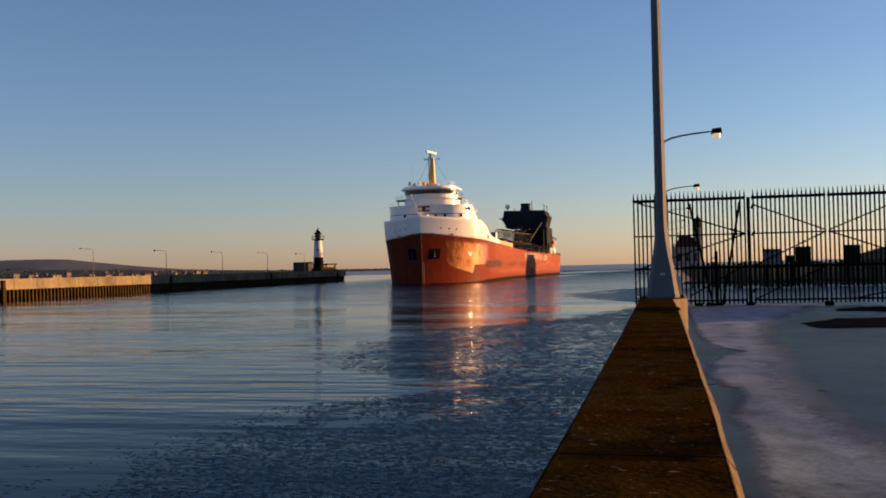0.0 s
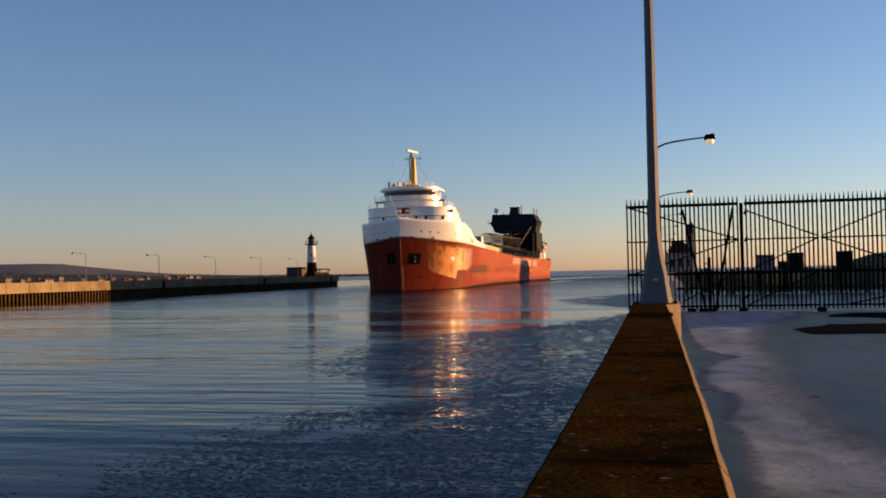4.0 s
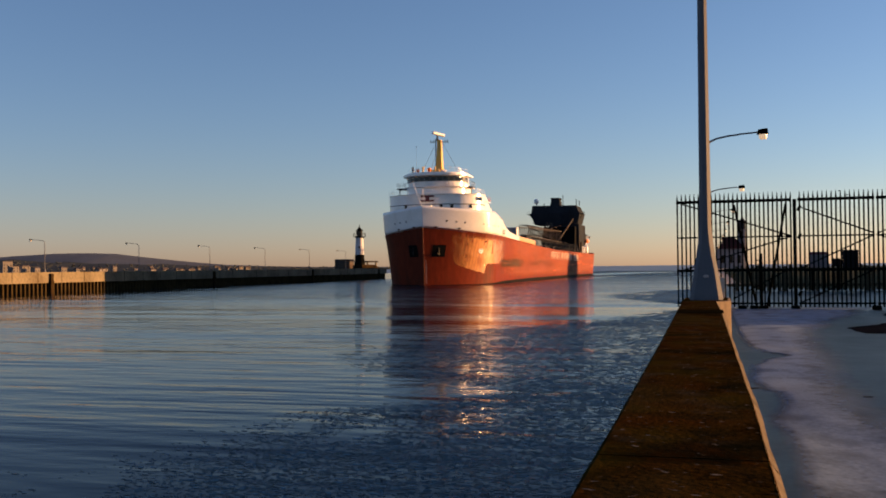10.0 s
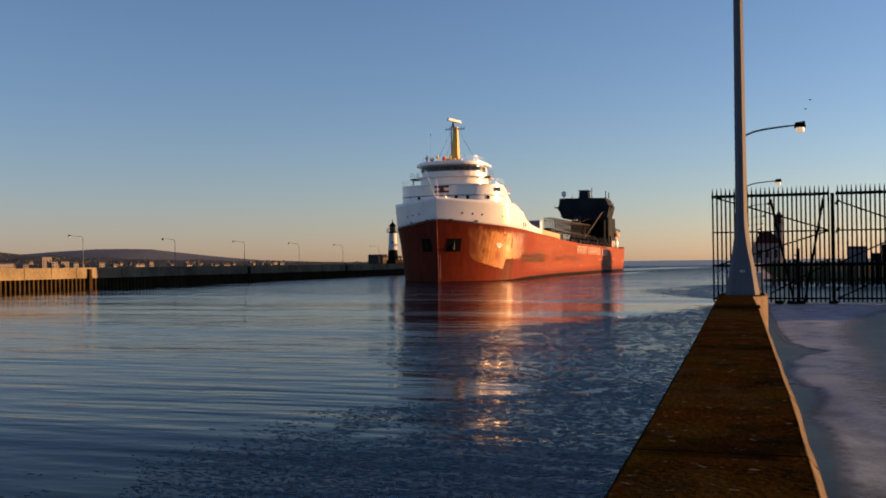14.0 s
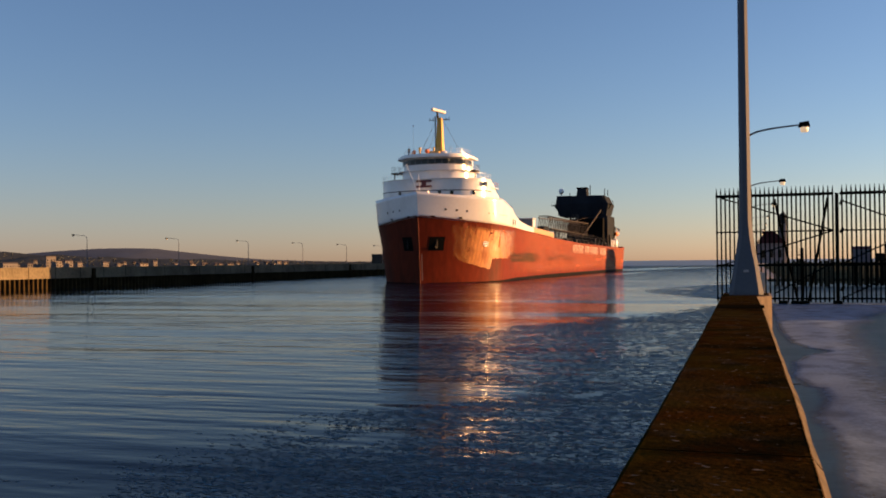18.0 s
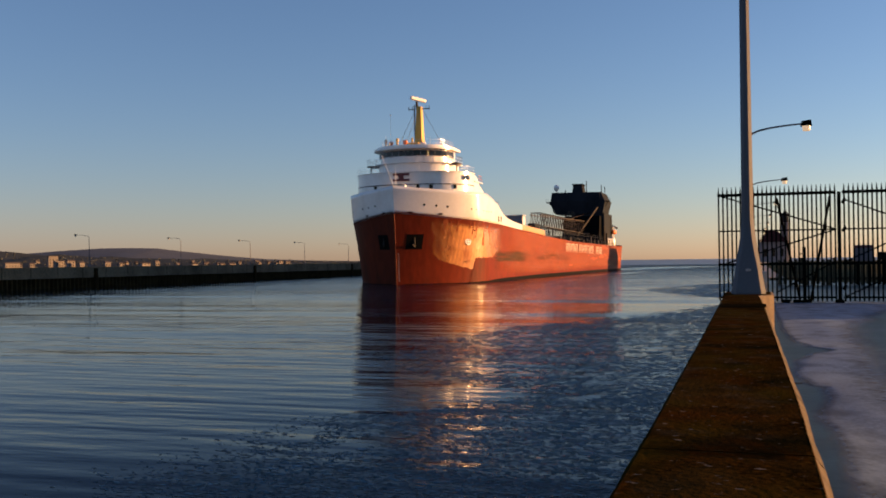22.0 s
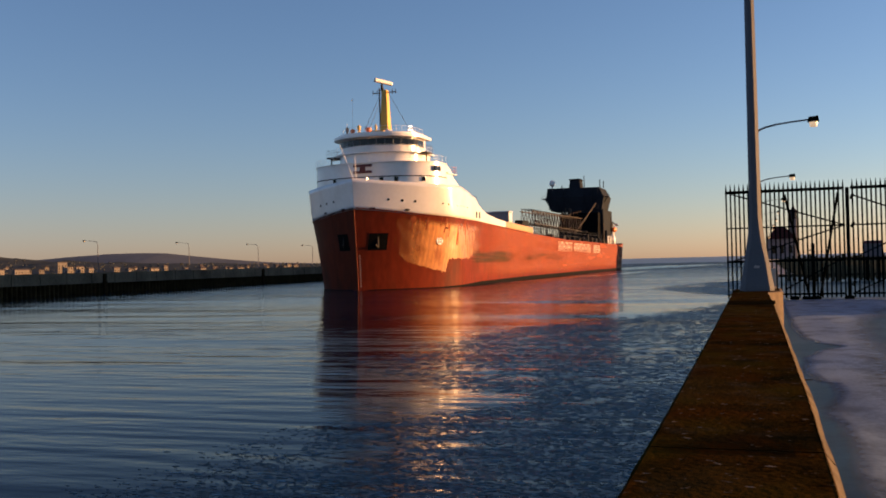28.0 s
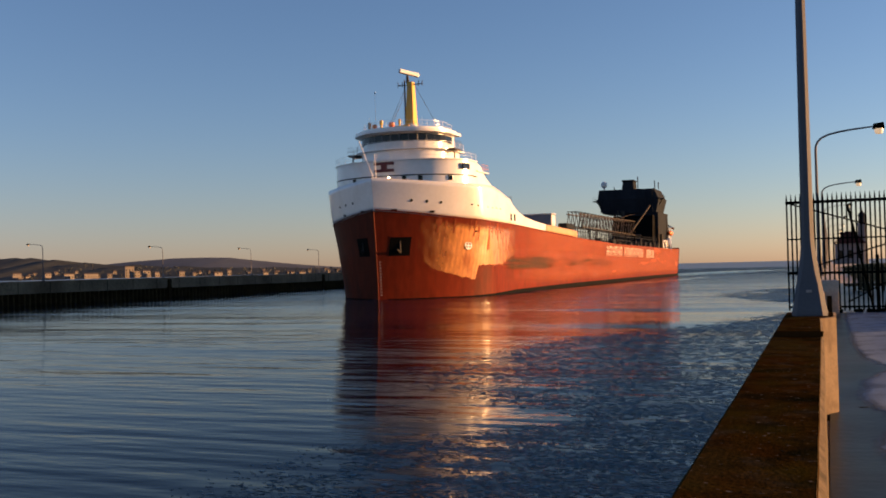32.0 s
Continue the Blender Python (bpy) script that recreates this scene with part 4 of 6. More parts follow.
# the shore bank beyond the gate
def build_bank():
    bm = bmesh.new()
    nx, ny = 60, 40
    g = []
    for j in range(ny + 1):
        row = []
        for i in range(nx + 1):
            x, y = 0.25 + 60 * (i / nx) ** 1.4, 21.8 + 60 * (j / ny) ** 1.3
            e = min(1, j / 5) * min(1, max(0, (x - 0.6) / 2.0))
            row.append(bm.verts.new(spot(x, y, ICE_Z - 0.06 + e * (0.28 + 0.16 * noise.noise((x * 0.5, y * 0.3, 0)) + 0.1 * noise.noise((x * 1.7, y * 1.1, 4))))))
        g.append(row)
    for j in range(ny):
        for i in range(nx):
            bm.faces.new((g[j][i], g[j][i + 1], g[j + 1][i + 1], g[j + 1][i]))
    ob = part("grass_bank", bm, M_GRASS, smooth=True)
    tagged(ob, "low bank of dry winter grass beyond the gate", "bank", kind="structure")
    bm = bmesh.new()
    box(bm, 15.5, 160, -40, 180, -3, GATE_Z - 0.07)
    ob = part("ground_shore", bm, M_SOIL)
    tagged(ob, "frozen shore ground beside the pier", "ground", kind="structure")
    # an unseen bank, added on the landward side to shade the walkway
    bm = bmesh.new()
    rows = []
    for j in range(61):
        y = -60 + 3.4 * j
        h = 1 + 0.12 * noise.noise((y * 0.05, 0, 3)) + 0.05 * noise.noise((y * 0.3, 2, 3))
        rows.append([bm.verts.new((x, y, z)) for x, z in ((19, GATE_Z - 0.2), (23, 3.3), (26, 4.5 * h), (29, 5.4 * h), (33, 5.6 * h), (40, 5.0 * h), (60, GATE_Z - 0.2))])
    for a, b in zip(rows, rows[1:]):
        for i in range(6):
            bm.faces.new((a[i], a[i + 1], b[i + 1], b[i]))
    ob = part("embankment", bm, M_GRASS, smooth=True)
    tagged(ob, "unseen grass bank added to shade the walkway", "bank", kind="structure")


build_bank()


def south_light():
    root = empty("fog_signal_house", 5.1, 284, 2.6)
    tagged(root, "fog signal house in shade-grey with red roof and light tower", "lighthouse")
    part("wall", bevelled(-3.6, 3.6, -4.5, 12.5, 0, 5.6, 0.08, 1), M_FOG, root)
    bm = bmesh.new()
    hexa(bm, ((-4.1, -5, 5.6), (4.1, -5, 5.6), (4.1, 13, 5.6), (-4.1, 13, 5.6)), ((-1.0, -1.7, 8.9), (1.0, -1.7, 8.9), (1.0, 9.7, 8.9), (-1.0, 9.7, 8.9)))
    part("roof", bm, M_ROOF_RED, root)
    for x in (-2.2, 0, 2.2):
        bm = bmesh.new()
        box(bm, x - 0.5, x + 0.5, -4.55, -4.4, 1.6, 3.8)
        part("window", bm, M_GLASS_DARK, root)
    tower = part("tower", lathe([(1.3, 0), (1.1, 10.2), (1.4, 10.7), (1.4, 11.0)], 18), M_FOG, root, "round light tower in the same shade-grey", smooth=True)
    tower.location = (3.3, -1.0, 0)
    lan = part("lantern", lathe([(0.85, 11.0), (0.85, 12.9), (1.15, 13.0), (0.25, 14.3), (0.06, 15.2)], 12), M_DARK, root, "black lantern")
    lan.location = (3.3, -1.0, 0)
    part("chimney", bevelled(-2.2, -1.5, 0.6, 1.3, 7.0, 9.6, 0.03, 1), M_ROOF_RED, root)


south_light()


# ---- pier end by the lighthouse, fenders ----
def pier_end():
    root = empty("light_platform", NORTH_X - 4.3, 250, 3.34)
    tagged(root, "raised concrete platform round the lighthouse base, coloured dark for its shade", "platform", kind="structure")
    # dark materials stand in for the shade that lies on this platform
    part("plinth", bevelled(-3.2, 1.2, -5.5, -2.2, 0, 3.0, 0.1, 1), M_STEEL, root)
    part("base_step", bevelled(-3.2, 3.6, -2.2, 8, 0, 1.5, 0.1, 1), M_PILE, root)
    part("canopy", bevelled(-2.5, 2.0, 7.0, 15.5, 2.2, 2.55, 0.05, 1), M_PILE, root)
    for y in (7.6, 14.8):
        for x in (-2.0, 1.5):
            part("leg", bevelled(x - 0.2, x + 0.2, y - 0.2, y + 0.2, 0, 2.15, 0.03, 1), M_CONC_FAR, root)
    bm = bmesh.new()
    hexa(bm, ((-3.2, 8.0, -0.3), (3.6, 8.0, -0.3), (3.6, 16, -0.3), (-3.2, 16, -0.3)), ((-3.2, 8.0, 1.45), (3.6, 8.0, 1.45), (3.2, 15.0, 0.2), (-2.8, 15.0, 0.2)))
    part("ramp", bm, M_PILE, root)
    fender = None
    for k in range(-1, 4):
        y = 117.9 + 47 * k
        if fender is None:
            fender = empty("timber_fender", NORTH_X, y, 0)
            tagged(fender, "weathered timber fender post on the pier face", "fender", "pier fenders")
            part("timber", bevelled(0, 0.35, -0.3, 0.3, -1.5, 3.6, 0.04, 1), M_PILE, fender)
            part("bracket", bevelled(-0.02, 0.42, -0.34, 0.34, 2.3, 2.5, 0.02, 1), M_PILE, fender)
        else:
            copy_thing(fender, pose(NORTH_X, y, 0))
    # joints in the cap
    root = empty("cap_joints", NORTH_X, 0, 0)
    tagged(root, "upright joints and stains in the pier cap", "joints", kind="structure")
    for k in range(35):
        bm = bmesh.new()
        y = 84 + 5.2 * k
        box(bm, -0.01, 0.012, y - 0.05, y + 0.05, 2.26, NORTH_TOP + 0.004)
        part("joint", bm, M_PILE, root)


pier_end()


# ---- the town on the far shore ----
SLOPE = [(-2600, 80), (-1989, 66), (-1875, 53), (-1765, 41), (-1658, 34), (-1450, 24), (-1250, 18), (-1000, 11), (-700, 5), (-300, 1.5)]   # height of the wooded slope along the shore


def build_town():
    bm = bmesh.new()
    n = 90
    a, b, c = [], [], []
    for i in range(n + 1):
        x = -2600 + 2300 * i / n
        h = lerp(SLOPE, x)
        h *= 0.9 + 0.25 * noise.noise((x * 0.02, 0, 0)) + 0.12 * noise.noise((x * 0.09, 3, 0))
        a.append(bm.verts.new((x, 1660, 0)))
        b.append(bm.verts.new((x, 1950, max(1.0, h))))
        c.append(bm.verts.new((x, 2500, 0)))
    for i in range(n):
        bm.faces.new((a[i], a[i + 1], b[i + 1], b[i]))
        bm.faces.new((b[i], b[i + 1], c[i + 1], c[i]))
    ob = part("shore_woods", bm, M_TREES, smooth=True)
    tagged(ob, "dark wooded slope above the lakeside town", "woods", kind="structure")
    # bare trees as a ragged fringe
    rnd = random.Random(8)
    verts, faces = [], []
    for _ in range(600):
        x = rnd.uniform(-1750, -420)
        yy = rnd.uniform(1640, 1940)
        base = lerp(SLOPE, x) * (yy - 1660) / 290
        h, w, k = rnd.uniform(1.5, 3.6), rnd.uniform(1.4, 3.6), len(verts)
        for i in range(5):
            t = 2 * math.pi * i / 5 + rnd.random()
            verts.append((x + w * math.cos(t), yy + w * math.sin(t), max(0, base) + h * rnd.uniform(0.3, 0.7)))
        verts += [(x, yy, max(0, base) - 1), (x + rnd.uniform(-1, 1), yy, max(0, base) + h)]
        for i in range(5):
            faces.append((k + 5, k + i, k + (i + 1) % 5))
            faces.append((k + 6, k + i, k + (i + 1) % 5))
    me = bpy.data.meshes.new("winter_trees")
    me.from_pydata(verts, [], faces)
    me.materials.append(M_TREES)
    tagged(new("winter_trees", me), "bare brown winter trees along the far shore", "trees", kind="stuff")
    rnd = random.Random(21)
    # (centre, width, foot, eaves, kind)
    spots = [(-1376, 26, 2, 30, "flat"), (-1352, 26, 2, 17, "flat"), (-1324, 22, 2, 17, "gable"), (-1300, 14, 2, 12, "gable"), (-1478, 40, 2, 13, "gable"), (-1528, 30, 2, 14, "gable"),
             (-1233, 16, 2, 12, "gable"), (-1150, 30, 2, 8, "gable"), (-1122, 12, 2, 13, "gable"), (-1040, 14, 2, 6, "gable"), (-960, 18, 2, 5, "gable"), (-1595, 18, 8, 17, "gable"), (-1680, 24, 10, 19, "gable"), (-1430, 14, 3, 11, "gable")]
    spots = [(x, 1640 - rnd.uniform(0, 20), 0.78 * w, z0, 2 + 0.8 * (z1 - 2), kind) for x, w, z0, z1, kind in spots]
    for _ in range(34):
        x, y = rnd.uniform(-1760, -900), rnd.uniform(1668, 1790)
        foot = lerp(SLOPE, x) * (y - 1660) / 290
        spots.append((x, y, rnd.uniform(5, 12), foot, foot + rnd.uniform(2.5, 5.5), "gable"))
    for x, y, w, z0, z1, kind in spots:
        root = empty("town_building", x, y, 0, -18 - rnd.uniform(0, 12))
        tagged(root, "pale lakeside town building catching the low sun", "building", "far town buildings")
        part("wall", bevelled(-3.5, 3.5, -w / 2, w / 2, max(0, z0 - 3), z1, 0.2, 1), M_HOUSE, root)
        bm = bmesh.new()
        if kind == "gable":
            hexa(bm, ((-4.2, -w / 2 - 1, z1), (4.2, -w / 2 - 1, z1), (4.2, w / 2 + 1, z1), (-4.2, w / 2 + 1, z1)), ((-1, -w / 2 + 1, z1 + 2.4), (1, -w / 2 + 1, z1 + 2.4), (1, w / 2 - 1, z1 + 2.4), (-1, w / 2 - 1, z1 + 2.4)))
        else:
            box(bm, -3.9, 3.9, -w / 2 - 0.5, w / 2 + 0.5, z1, z1 + 1)
        part("roof", bm, M_TOWN_ROOF, root)
        nw = max(2, int(w / 6))
        for r_ in range(max(1, int((z1 - z0) / 6))):
            for k in range(nw):
                cx = -w / 2 + w * (k + 0.5) / nw
                bm = bmesh.new()
                box(bm, 3.4, 3.62, cx - 0.9, cx + 0.9, z0 + 2 + r_ * 6, z0 + 4.2 + r_ * 6)
                part("window", bm, M_GLASS_DARK, root)


build_town()


# ---- the ship: x to port, y aft from the stem, z up from the waterline ----
SHIP_L = 220.0
RED_TOP = [(-2, 12.7), (0, 12.4), (2.6, 12.0), (5, 11.55), (7.7, 11.2), (11, 11.0), (24, 10.8), (30, 10.6), (46, 10.1), (60, 9.7), (102, 8.9), (195, 8.6), (222, 9.4)]
WHITE_TOP = [(-2, 17.6), (0, 17.0), (2, 16.7), (4.4, 16.45), (6.3, 16.25), (9, 16.15), (15, 16.2), (18, 15.75), (20.6, 15.1), (22.6, 14.8), (24, 13.9), (26.6, 13.0), (30, 12.3), (36, 11.75), (42, 11.45), (49, 11.3), (64, 10.85)]


def stem_s(z):
    return -1.5 * max(0.0, z / 17.0) ** 1.3 if z > 0 else 0.0


def half_breadth(s, z):
    """Half breadth of the hull s metres aft of the waterline stem, at height z."""
    ent = lerp([(-2, 17), (0, 16.5), (4, 15.2), (7.3, 13.8), (12, 11.4), (17, 11.0)], z)
    u = min(1.0, max(0.0, (s - stem_s(z)) / ent))
    b = lerp([(-2, 12.1), (0, 12.2), (9, 12.4), (17, 12.5)], z) * (1 - (1 - u) ** lerp([(0, 2.0), (6, 1.9), (12, 1.55), (17, 1.6)], z))
    b *= lerp([(0, 1.0), (16, 1.0), (60, 1.035), (230, 1.045)], s)
    if s > 196:
        e = (s - 196) / (SHIP_L - 196)
        k = lerp([(-2, 0.6), (0, 0.5), (5, 0.28), (10, 0.17)], z)
        b *= 1 - k * e ** 2.6
    return max(b, 0.0)


def hull_strip(z_low, z_high, s_end, nz, side=0, ns=90, s_from=0.0, proud=0.0):
    """Plating between two height functions."""
    bm = bmesh.new()
    for sg in ((1, -1) if side == 0 else (side,)):
        rows = []
        for i in range(ns + 1):
            u = (i / ns) ** (2.2 if s_from == 0 else 1.0)
            guess = s_from + u * (s_end - s_from)
            row = []
            for j in range(nz + 1):
                z = z_low(guess) + (z_high(guess) - z_low(guess)) * j / nz
                s0 = stem_s(z) if s_from == 0 else s_from
                s = s0 + (s_end - s0) * u
                b = half_breadth(s, z)
                nx = Vector((1.0, -(half_breadth(s + 0.1, z) - half_breadth(s - 0.1, z)) / 0.2, 0)).normalized() * proud
                row.append(bm.verts.new((sg * (b + nx.x), s + nx.y, z)))
            rows.append(row)
        for a, b in zip(rows, rows[1:]):
            for j in range(nz):
                f = (a[j], b[j], b[j + 1], a[j + 1])
                bm.faces.new(f if sg > 0 else f[::-1])
    return bm


def on_hull(s, z, out=0.03, side=1):
    """A place on the plating and the turn that lays a sheet against it."""
    b = half_breadth(s, z)
    slope = (half_breadth(s + 0.2, z) - half_breadth(s - 0.2, z)) / 0.4
    nx = Vector((1.0, -slope, 0)).normalized()
    return Vector((side * (b + nx.x * out), s + nx.y * out, z)), math.degrees(math.atan2(1.0, slope)) - 0.0, nx


def hull_sheet(name, s0, s1, z0, z1, mat, parent, out=0.03, side=1, label="", ns=6, nz=2):
    """A thin plate that follows the plating between two stations and two heights."""
    bm = bmesh.new()
    front, back = [], []
    for i in range(ns + 1):
        s = s0 + (s1 - s0) * i / ns
        f, k = [], []
        for j in range(nz + 1):
            z = z0 + (z1 - z0) * j / nz
            p, _, n = on_hull(s, z, out, side)
            q, _, n = on_hull(s, z, -0.05, side)
            f.append(bm.verts.new(p))
            k.append(bm.verts.new(q))
        front.append(f)
        back.append(k)
    for i in range(ns):
        for j in range(nz):
            bm.faces.new((front[i][j], front[i + 1][j], front[i + 1][j + 1], front[i][j + 1]))
    for i in range(ns):
        for j in (0, nz):
            bm.faces.new((front[i][j], back[i][j], back[i + 1][j], front[i + 1][j]))
    for i in (0, ns):
        for j in range(nz):
            bm.faces.new((front[i][j], front[i][j + 1], back[i][j + 1], back[i][j]))
    bmesh.ops.recalc_face_normals(bm, faces=bm.faces[:])
    return part(name, bm, mat, parent, label, smooth=False)


ship = empty("cargo_ship", -58.6, 175.8, 0)
ship.scale = (0.79, 0.79, 0.79)
tagged(ship, "long red lake freighter with white forward house and dark stern", "ship")


def red_top(s):
    return lerp(RED_TOP, s)


def build_hull():
    bm = hull_strip(lambda s: -1.5, red_top, SHIP_L, 24)
    tr = [(half_breadth(SHIP_L, z), z) for z in np.linspace(-1.5, 9.4, 9)]
    bm.faces.new([bm.verts.new((x, SHIP_L, z)) for x, z in tr] + [bm.verts.new((-x, SHIP_L, z)) for x, z in tr[::-1]])
    bmesh.ops.remove_doubles(bm, verts=bm.verts[:], dist=0.01)
    hull = part("hull", bm, M_HULL, ship, "weathered red hull plating", smooth=True)
    bm = hull_strip(red_top, lambda s: lerp(WHITE_TOP, s), 42.0, 8)
    bmesh.ops.remove_doubles(bm, verts=bm.verts[:], dist=0.01)
    bul = part("bulwark", bm, M_WHITE, ship, "white bow bulwark sloping down aft", smooth=True)
    sol = bul.modifiers.new("thickness", "SOLIDIFY")
    sol.thickness, sol.offset = 0.12, -1
    for side in (1, -1):
        bm = hull_strip(red_top, lambda s: lerp(WHITE_TOP, s), 64.0, 3, side, 24, 42.05)
        tan = part("tan_bulwark", bm, M_TAN, ship, "buff-painted bulwark behind the white one", smooth=True)
        sol = tan.modifiers.new("thickness", "SOLIDIFY")
        sol.thickness, sol.offset = 0.12, -1
    for s in (34.5, 38.0, 41.0):
        hull_sheet("freeing_port", s, s + 1.0, red_top(s) + 0.25, red_top(s) + 0.6, M_FADED, bul, 0.03, ns=1, nz=1)
    # dark band along the waterline
    bm = hull_strip(lambda s: -0.4, lambda s: lerp([(0, 0.1), (9, 0.12), (14, 0.28), (25, 0.6), (60, 0.8), (150, 0.8), (222, 0.6)], s), SHIP_L - 1, 2, ns=120, s_from=0.8, proud=0.05)
    part("boot_topping", bm, M_BLACK, hull, "black waterline band")
    # stem bar
    bm = bmesh.new()
    pts = [(0, stem_s(z) - 0.06, z) for z in np.linspace(-0.5, 12.2, 14)]
    tube(bm, pts, [0.09] * 14, 8)
    part("stem_bar", bm, M_HULL, hull, "rounded red stem bar", smooth=True)
    # decks
    bm = bmesh.new()
    for z, s0, s1 in ((14.7, -0.8, 21.8), (8.0, 24.0, SHIP_L - 0.3)):
        ss = np.linspace(s0, s1, 60)
        a = [bm.verts.new((max(0.02, half_breadth(s, z) - 0.15), s, z)) for s in ss]
        b = [bm.verts.new((-max(0.02, half_breadth(s, z) - 0.15), s, z)) for s in ss]
        for i in range(len(ss) - 1):
            bm.faces.new((a[i], a[i + 1], b[i + 1], b[i]))
    part("deck", bm, M_STEEL, ship, "rust-streaked steel deck")
    bm = bmesh.new()
    box(bm, -11, 11, 23.4, 23.8, 8.0, 13.5)
    part("break_bulkhead", bm, M_WHITE, ship)
    # rubbing strake where red meets white
    bm = bmesh.new()
    for sg in (1, -1):
        tube(bm, [(sg * (half_breadth(s, red_top(s)) + 0.02), s, red_top(s)) for s in np.linspace(-0.9, 60, 60)], [0.09] * 60, 6)
    part("rubbing_strake", bm, M_HULL, hull)
    # frosted, faded plating round the port shoulder, with the sun's glare painted in
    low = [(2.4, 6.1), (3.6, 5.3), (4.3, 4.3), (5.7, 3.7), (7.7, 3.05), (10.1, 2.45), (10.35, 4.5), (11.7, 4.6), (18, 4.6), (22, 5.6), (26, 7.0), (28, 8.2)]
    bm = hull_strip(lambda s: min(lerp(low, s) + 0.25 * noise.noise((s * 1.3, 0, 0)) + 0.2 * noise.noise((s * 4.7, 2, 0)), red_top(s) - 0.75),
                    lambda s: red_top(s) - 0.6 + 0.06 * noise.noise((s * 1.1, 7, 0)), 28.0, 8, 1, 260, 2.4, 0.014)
    band = part("frosted_band", bm, M_FADED, hull, "faded frosted band of hull paint, sun glare in its colour")
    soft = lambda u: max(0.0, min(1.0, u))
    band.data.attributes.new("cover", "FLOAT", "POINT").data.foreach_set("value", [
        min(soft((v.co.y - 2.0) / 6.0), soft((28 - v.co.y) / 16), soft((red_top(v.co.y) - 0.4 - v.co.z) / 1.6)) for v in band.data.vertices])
    # lighter red along the ship's side, painted for the sun it catches
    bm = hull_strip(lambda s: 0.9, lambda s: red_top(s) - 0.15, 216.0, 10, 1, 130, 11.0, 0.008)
    ch = part("chalked_paint", bm, M_SUNLIT_SIDE, hull, "lighter red coat along the sunlit side")
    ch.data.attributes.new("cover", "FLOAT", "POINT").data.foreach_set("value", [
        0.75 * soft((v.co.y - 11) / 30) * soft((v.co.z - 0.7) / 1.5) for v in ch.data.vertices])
    # smears left by fenders
    for s0, s1, z0, z1 in ((14, 66, 2.6, 6.9), (44, 130, 3.0, 6.4)):
        bm = hull_strip(lambda s: z0, lambda s: z1, s1, 8, 1, 60, s0, 0.03)
        sm = part("scuff_smear", bm, M_SCUFF, hull, "dark greenish smears of fender scuffs")
        sm.data.attributes.new("cover", "FLOAT", "POINT").data.foreach_set("value", [
            (0.6 if s0 < 20 else 0.46) * soft(6 * (v.co.y - s0) / (s1 - s0)) * soft(2 * (s1 - v.co.y) / (s1 - s0)) * soft(3 * (v.co.z - z0) / (z1 - z0)) * soft(3 * (z1 - v.co.z) / (z1 - z0)) for v in sm.data.vertices])
    rnd = random.Random(9)
    for k in range(26):
        s0 = rnd.uniform(4, 24) if k < 18 else rnd.uniform(11.5, 19)
        top = red_top(s0) - rnd.uniform(0.1, 1.0 if k < 18 else 3.5)
        hull_sheet("rust_streak", s0, s0 + rnd.uniform(0.06, 0.3 if k < 18 else 0.45), top - rnd.uniform(0.6, 2.4), top, M_RUST, hull, 0.03, ns=1, nz=2)
    # hawse pockets with anchors
    for side in (1, -1):
        # flat black sheets: the shade inside the pockets, put into the colour
        hull_sheet("anchor_pocket", 0.5, 2.2, 6.1, 8.7, M_BLACK, hull, 0.03, side, "flat black sheet for the shaded anchor pocket", 4, 3)
        hull_sheet("pocket_rim", 0.45, 2.25, 8.7, 8.8, M_HULL, hull, 0.035, side, ns=4, nz=1)
        p, _, n = on_hull(1.35, 7.3, 0.0, side)
        bm = bmesh.new()
        rod(bm, p + Vector((0, 0, 0.9)), p + Vector((0, 0, -0.7)), 0.12, 0.16, 8)
        rod(bm, p + Vector((side * -0.1, -0.75, -0.35)), p + Vector((0, 0, -0.75)), 0.1, 0.14, 6)
        rod(bm, p + Vector((0.0, 0.75, -0.35)), p + Vector((0, 0, -0.75)), 0.1, 0.14, 6)
        part("anchor", bm, M_STEEL, hull, "stowed stockless anchor")
    # round emblem
    p, _, n = on_hull(8.3, 7.4, 0.03)
    turn = n.to_track_quat("Z", "Y").to_matrix().to_4x4()
    disc = part("emblem_disc", lathe([(0.62, -0.02), (0.62, 0.05)], 20), M_WHITE, hull, "round white hull emblem")
    disc.matrix_local = Matrix.Translation(p) @ turn
    for x0, x1, y0, y1 in ((-0.4, -0.08, -0.3, -0.1), (0.08, 0.4, -0.3, -0.1), (-0.4, -0.08, 0.1, 0.3), (0.08, 0.4, 0.1, 0.3)):
        bm = bmesh.new()
        box(bm, x0, x1, y0, y1, 0.04, 0.07)
        part("emblem_mark", bm, M_HULL, disc)
    # hull name as plain bars
    for s0, s1, count in ((91.3, 108.8, 6), (111.6, 136.9, 9), (142.1, 153.8, 5)):
        pitch = (s1 - s0 + 0.8) / count
        for k in range(count):
            s = s0 + pitch * k
            z = 6.05 - 0.45 * (s - 91) / 63
            for u in (0.0, 0.62):
                hull_sheet("letter_bar", s + u * (pitch - 0.5), s + u * (pitch - 0.5) + 0.42, z, z + 2.3, M_LETTER, hull, 0.03, ns=1, nz=1)
            hull_sheet("letter_bar", s, s + 0.62 * (pitch - 0.5) + 0.42, z + (1.95 if k % 2 else 0.95), z + (2.3 if k % 2 else 1.25), M_LETTER, hull, 0.034, ns=1, nz=1)
    # draught marks as bars
    for k in range(12):
        z = 0.6 + 0.42 * k
        hull_sheet("draught_mark", stem_s(z) + 0.16, stem_s(z) + 0.3, z, z + 0.13, M_LETTER, hull, 0.015, ns=1, nz=1)
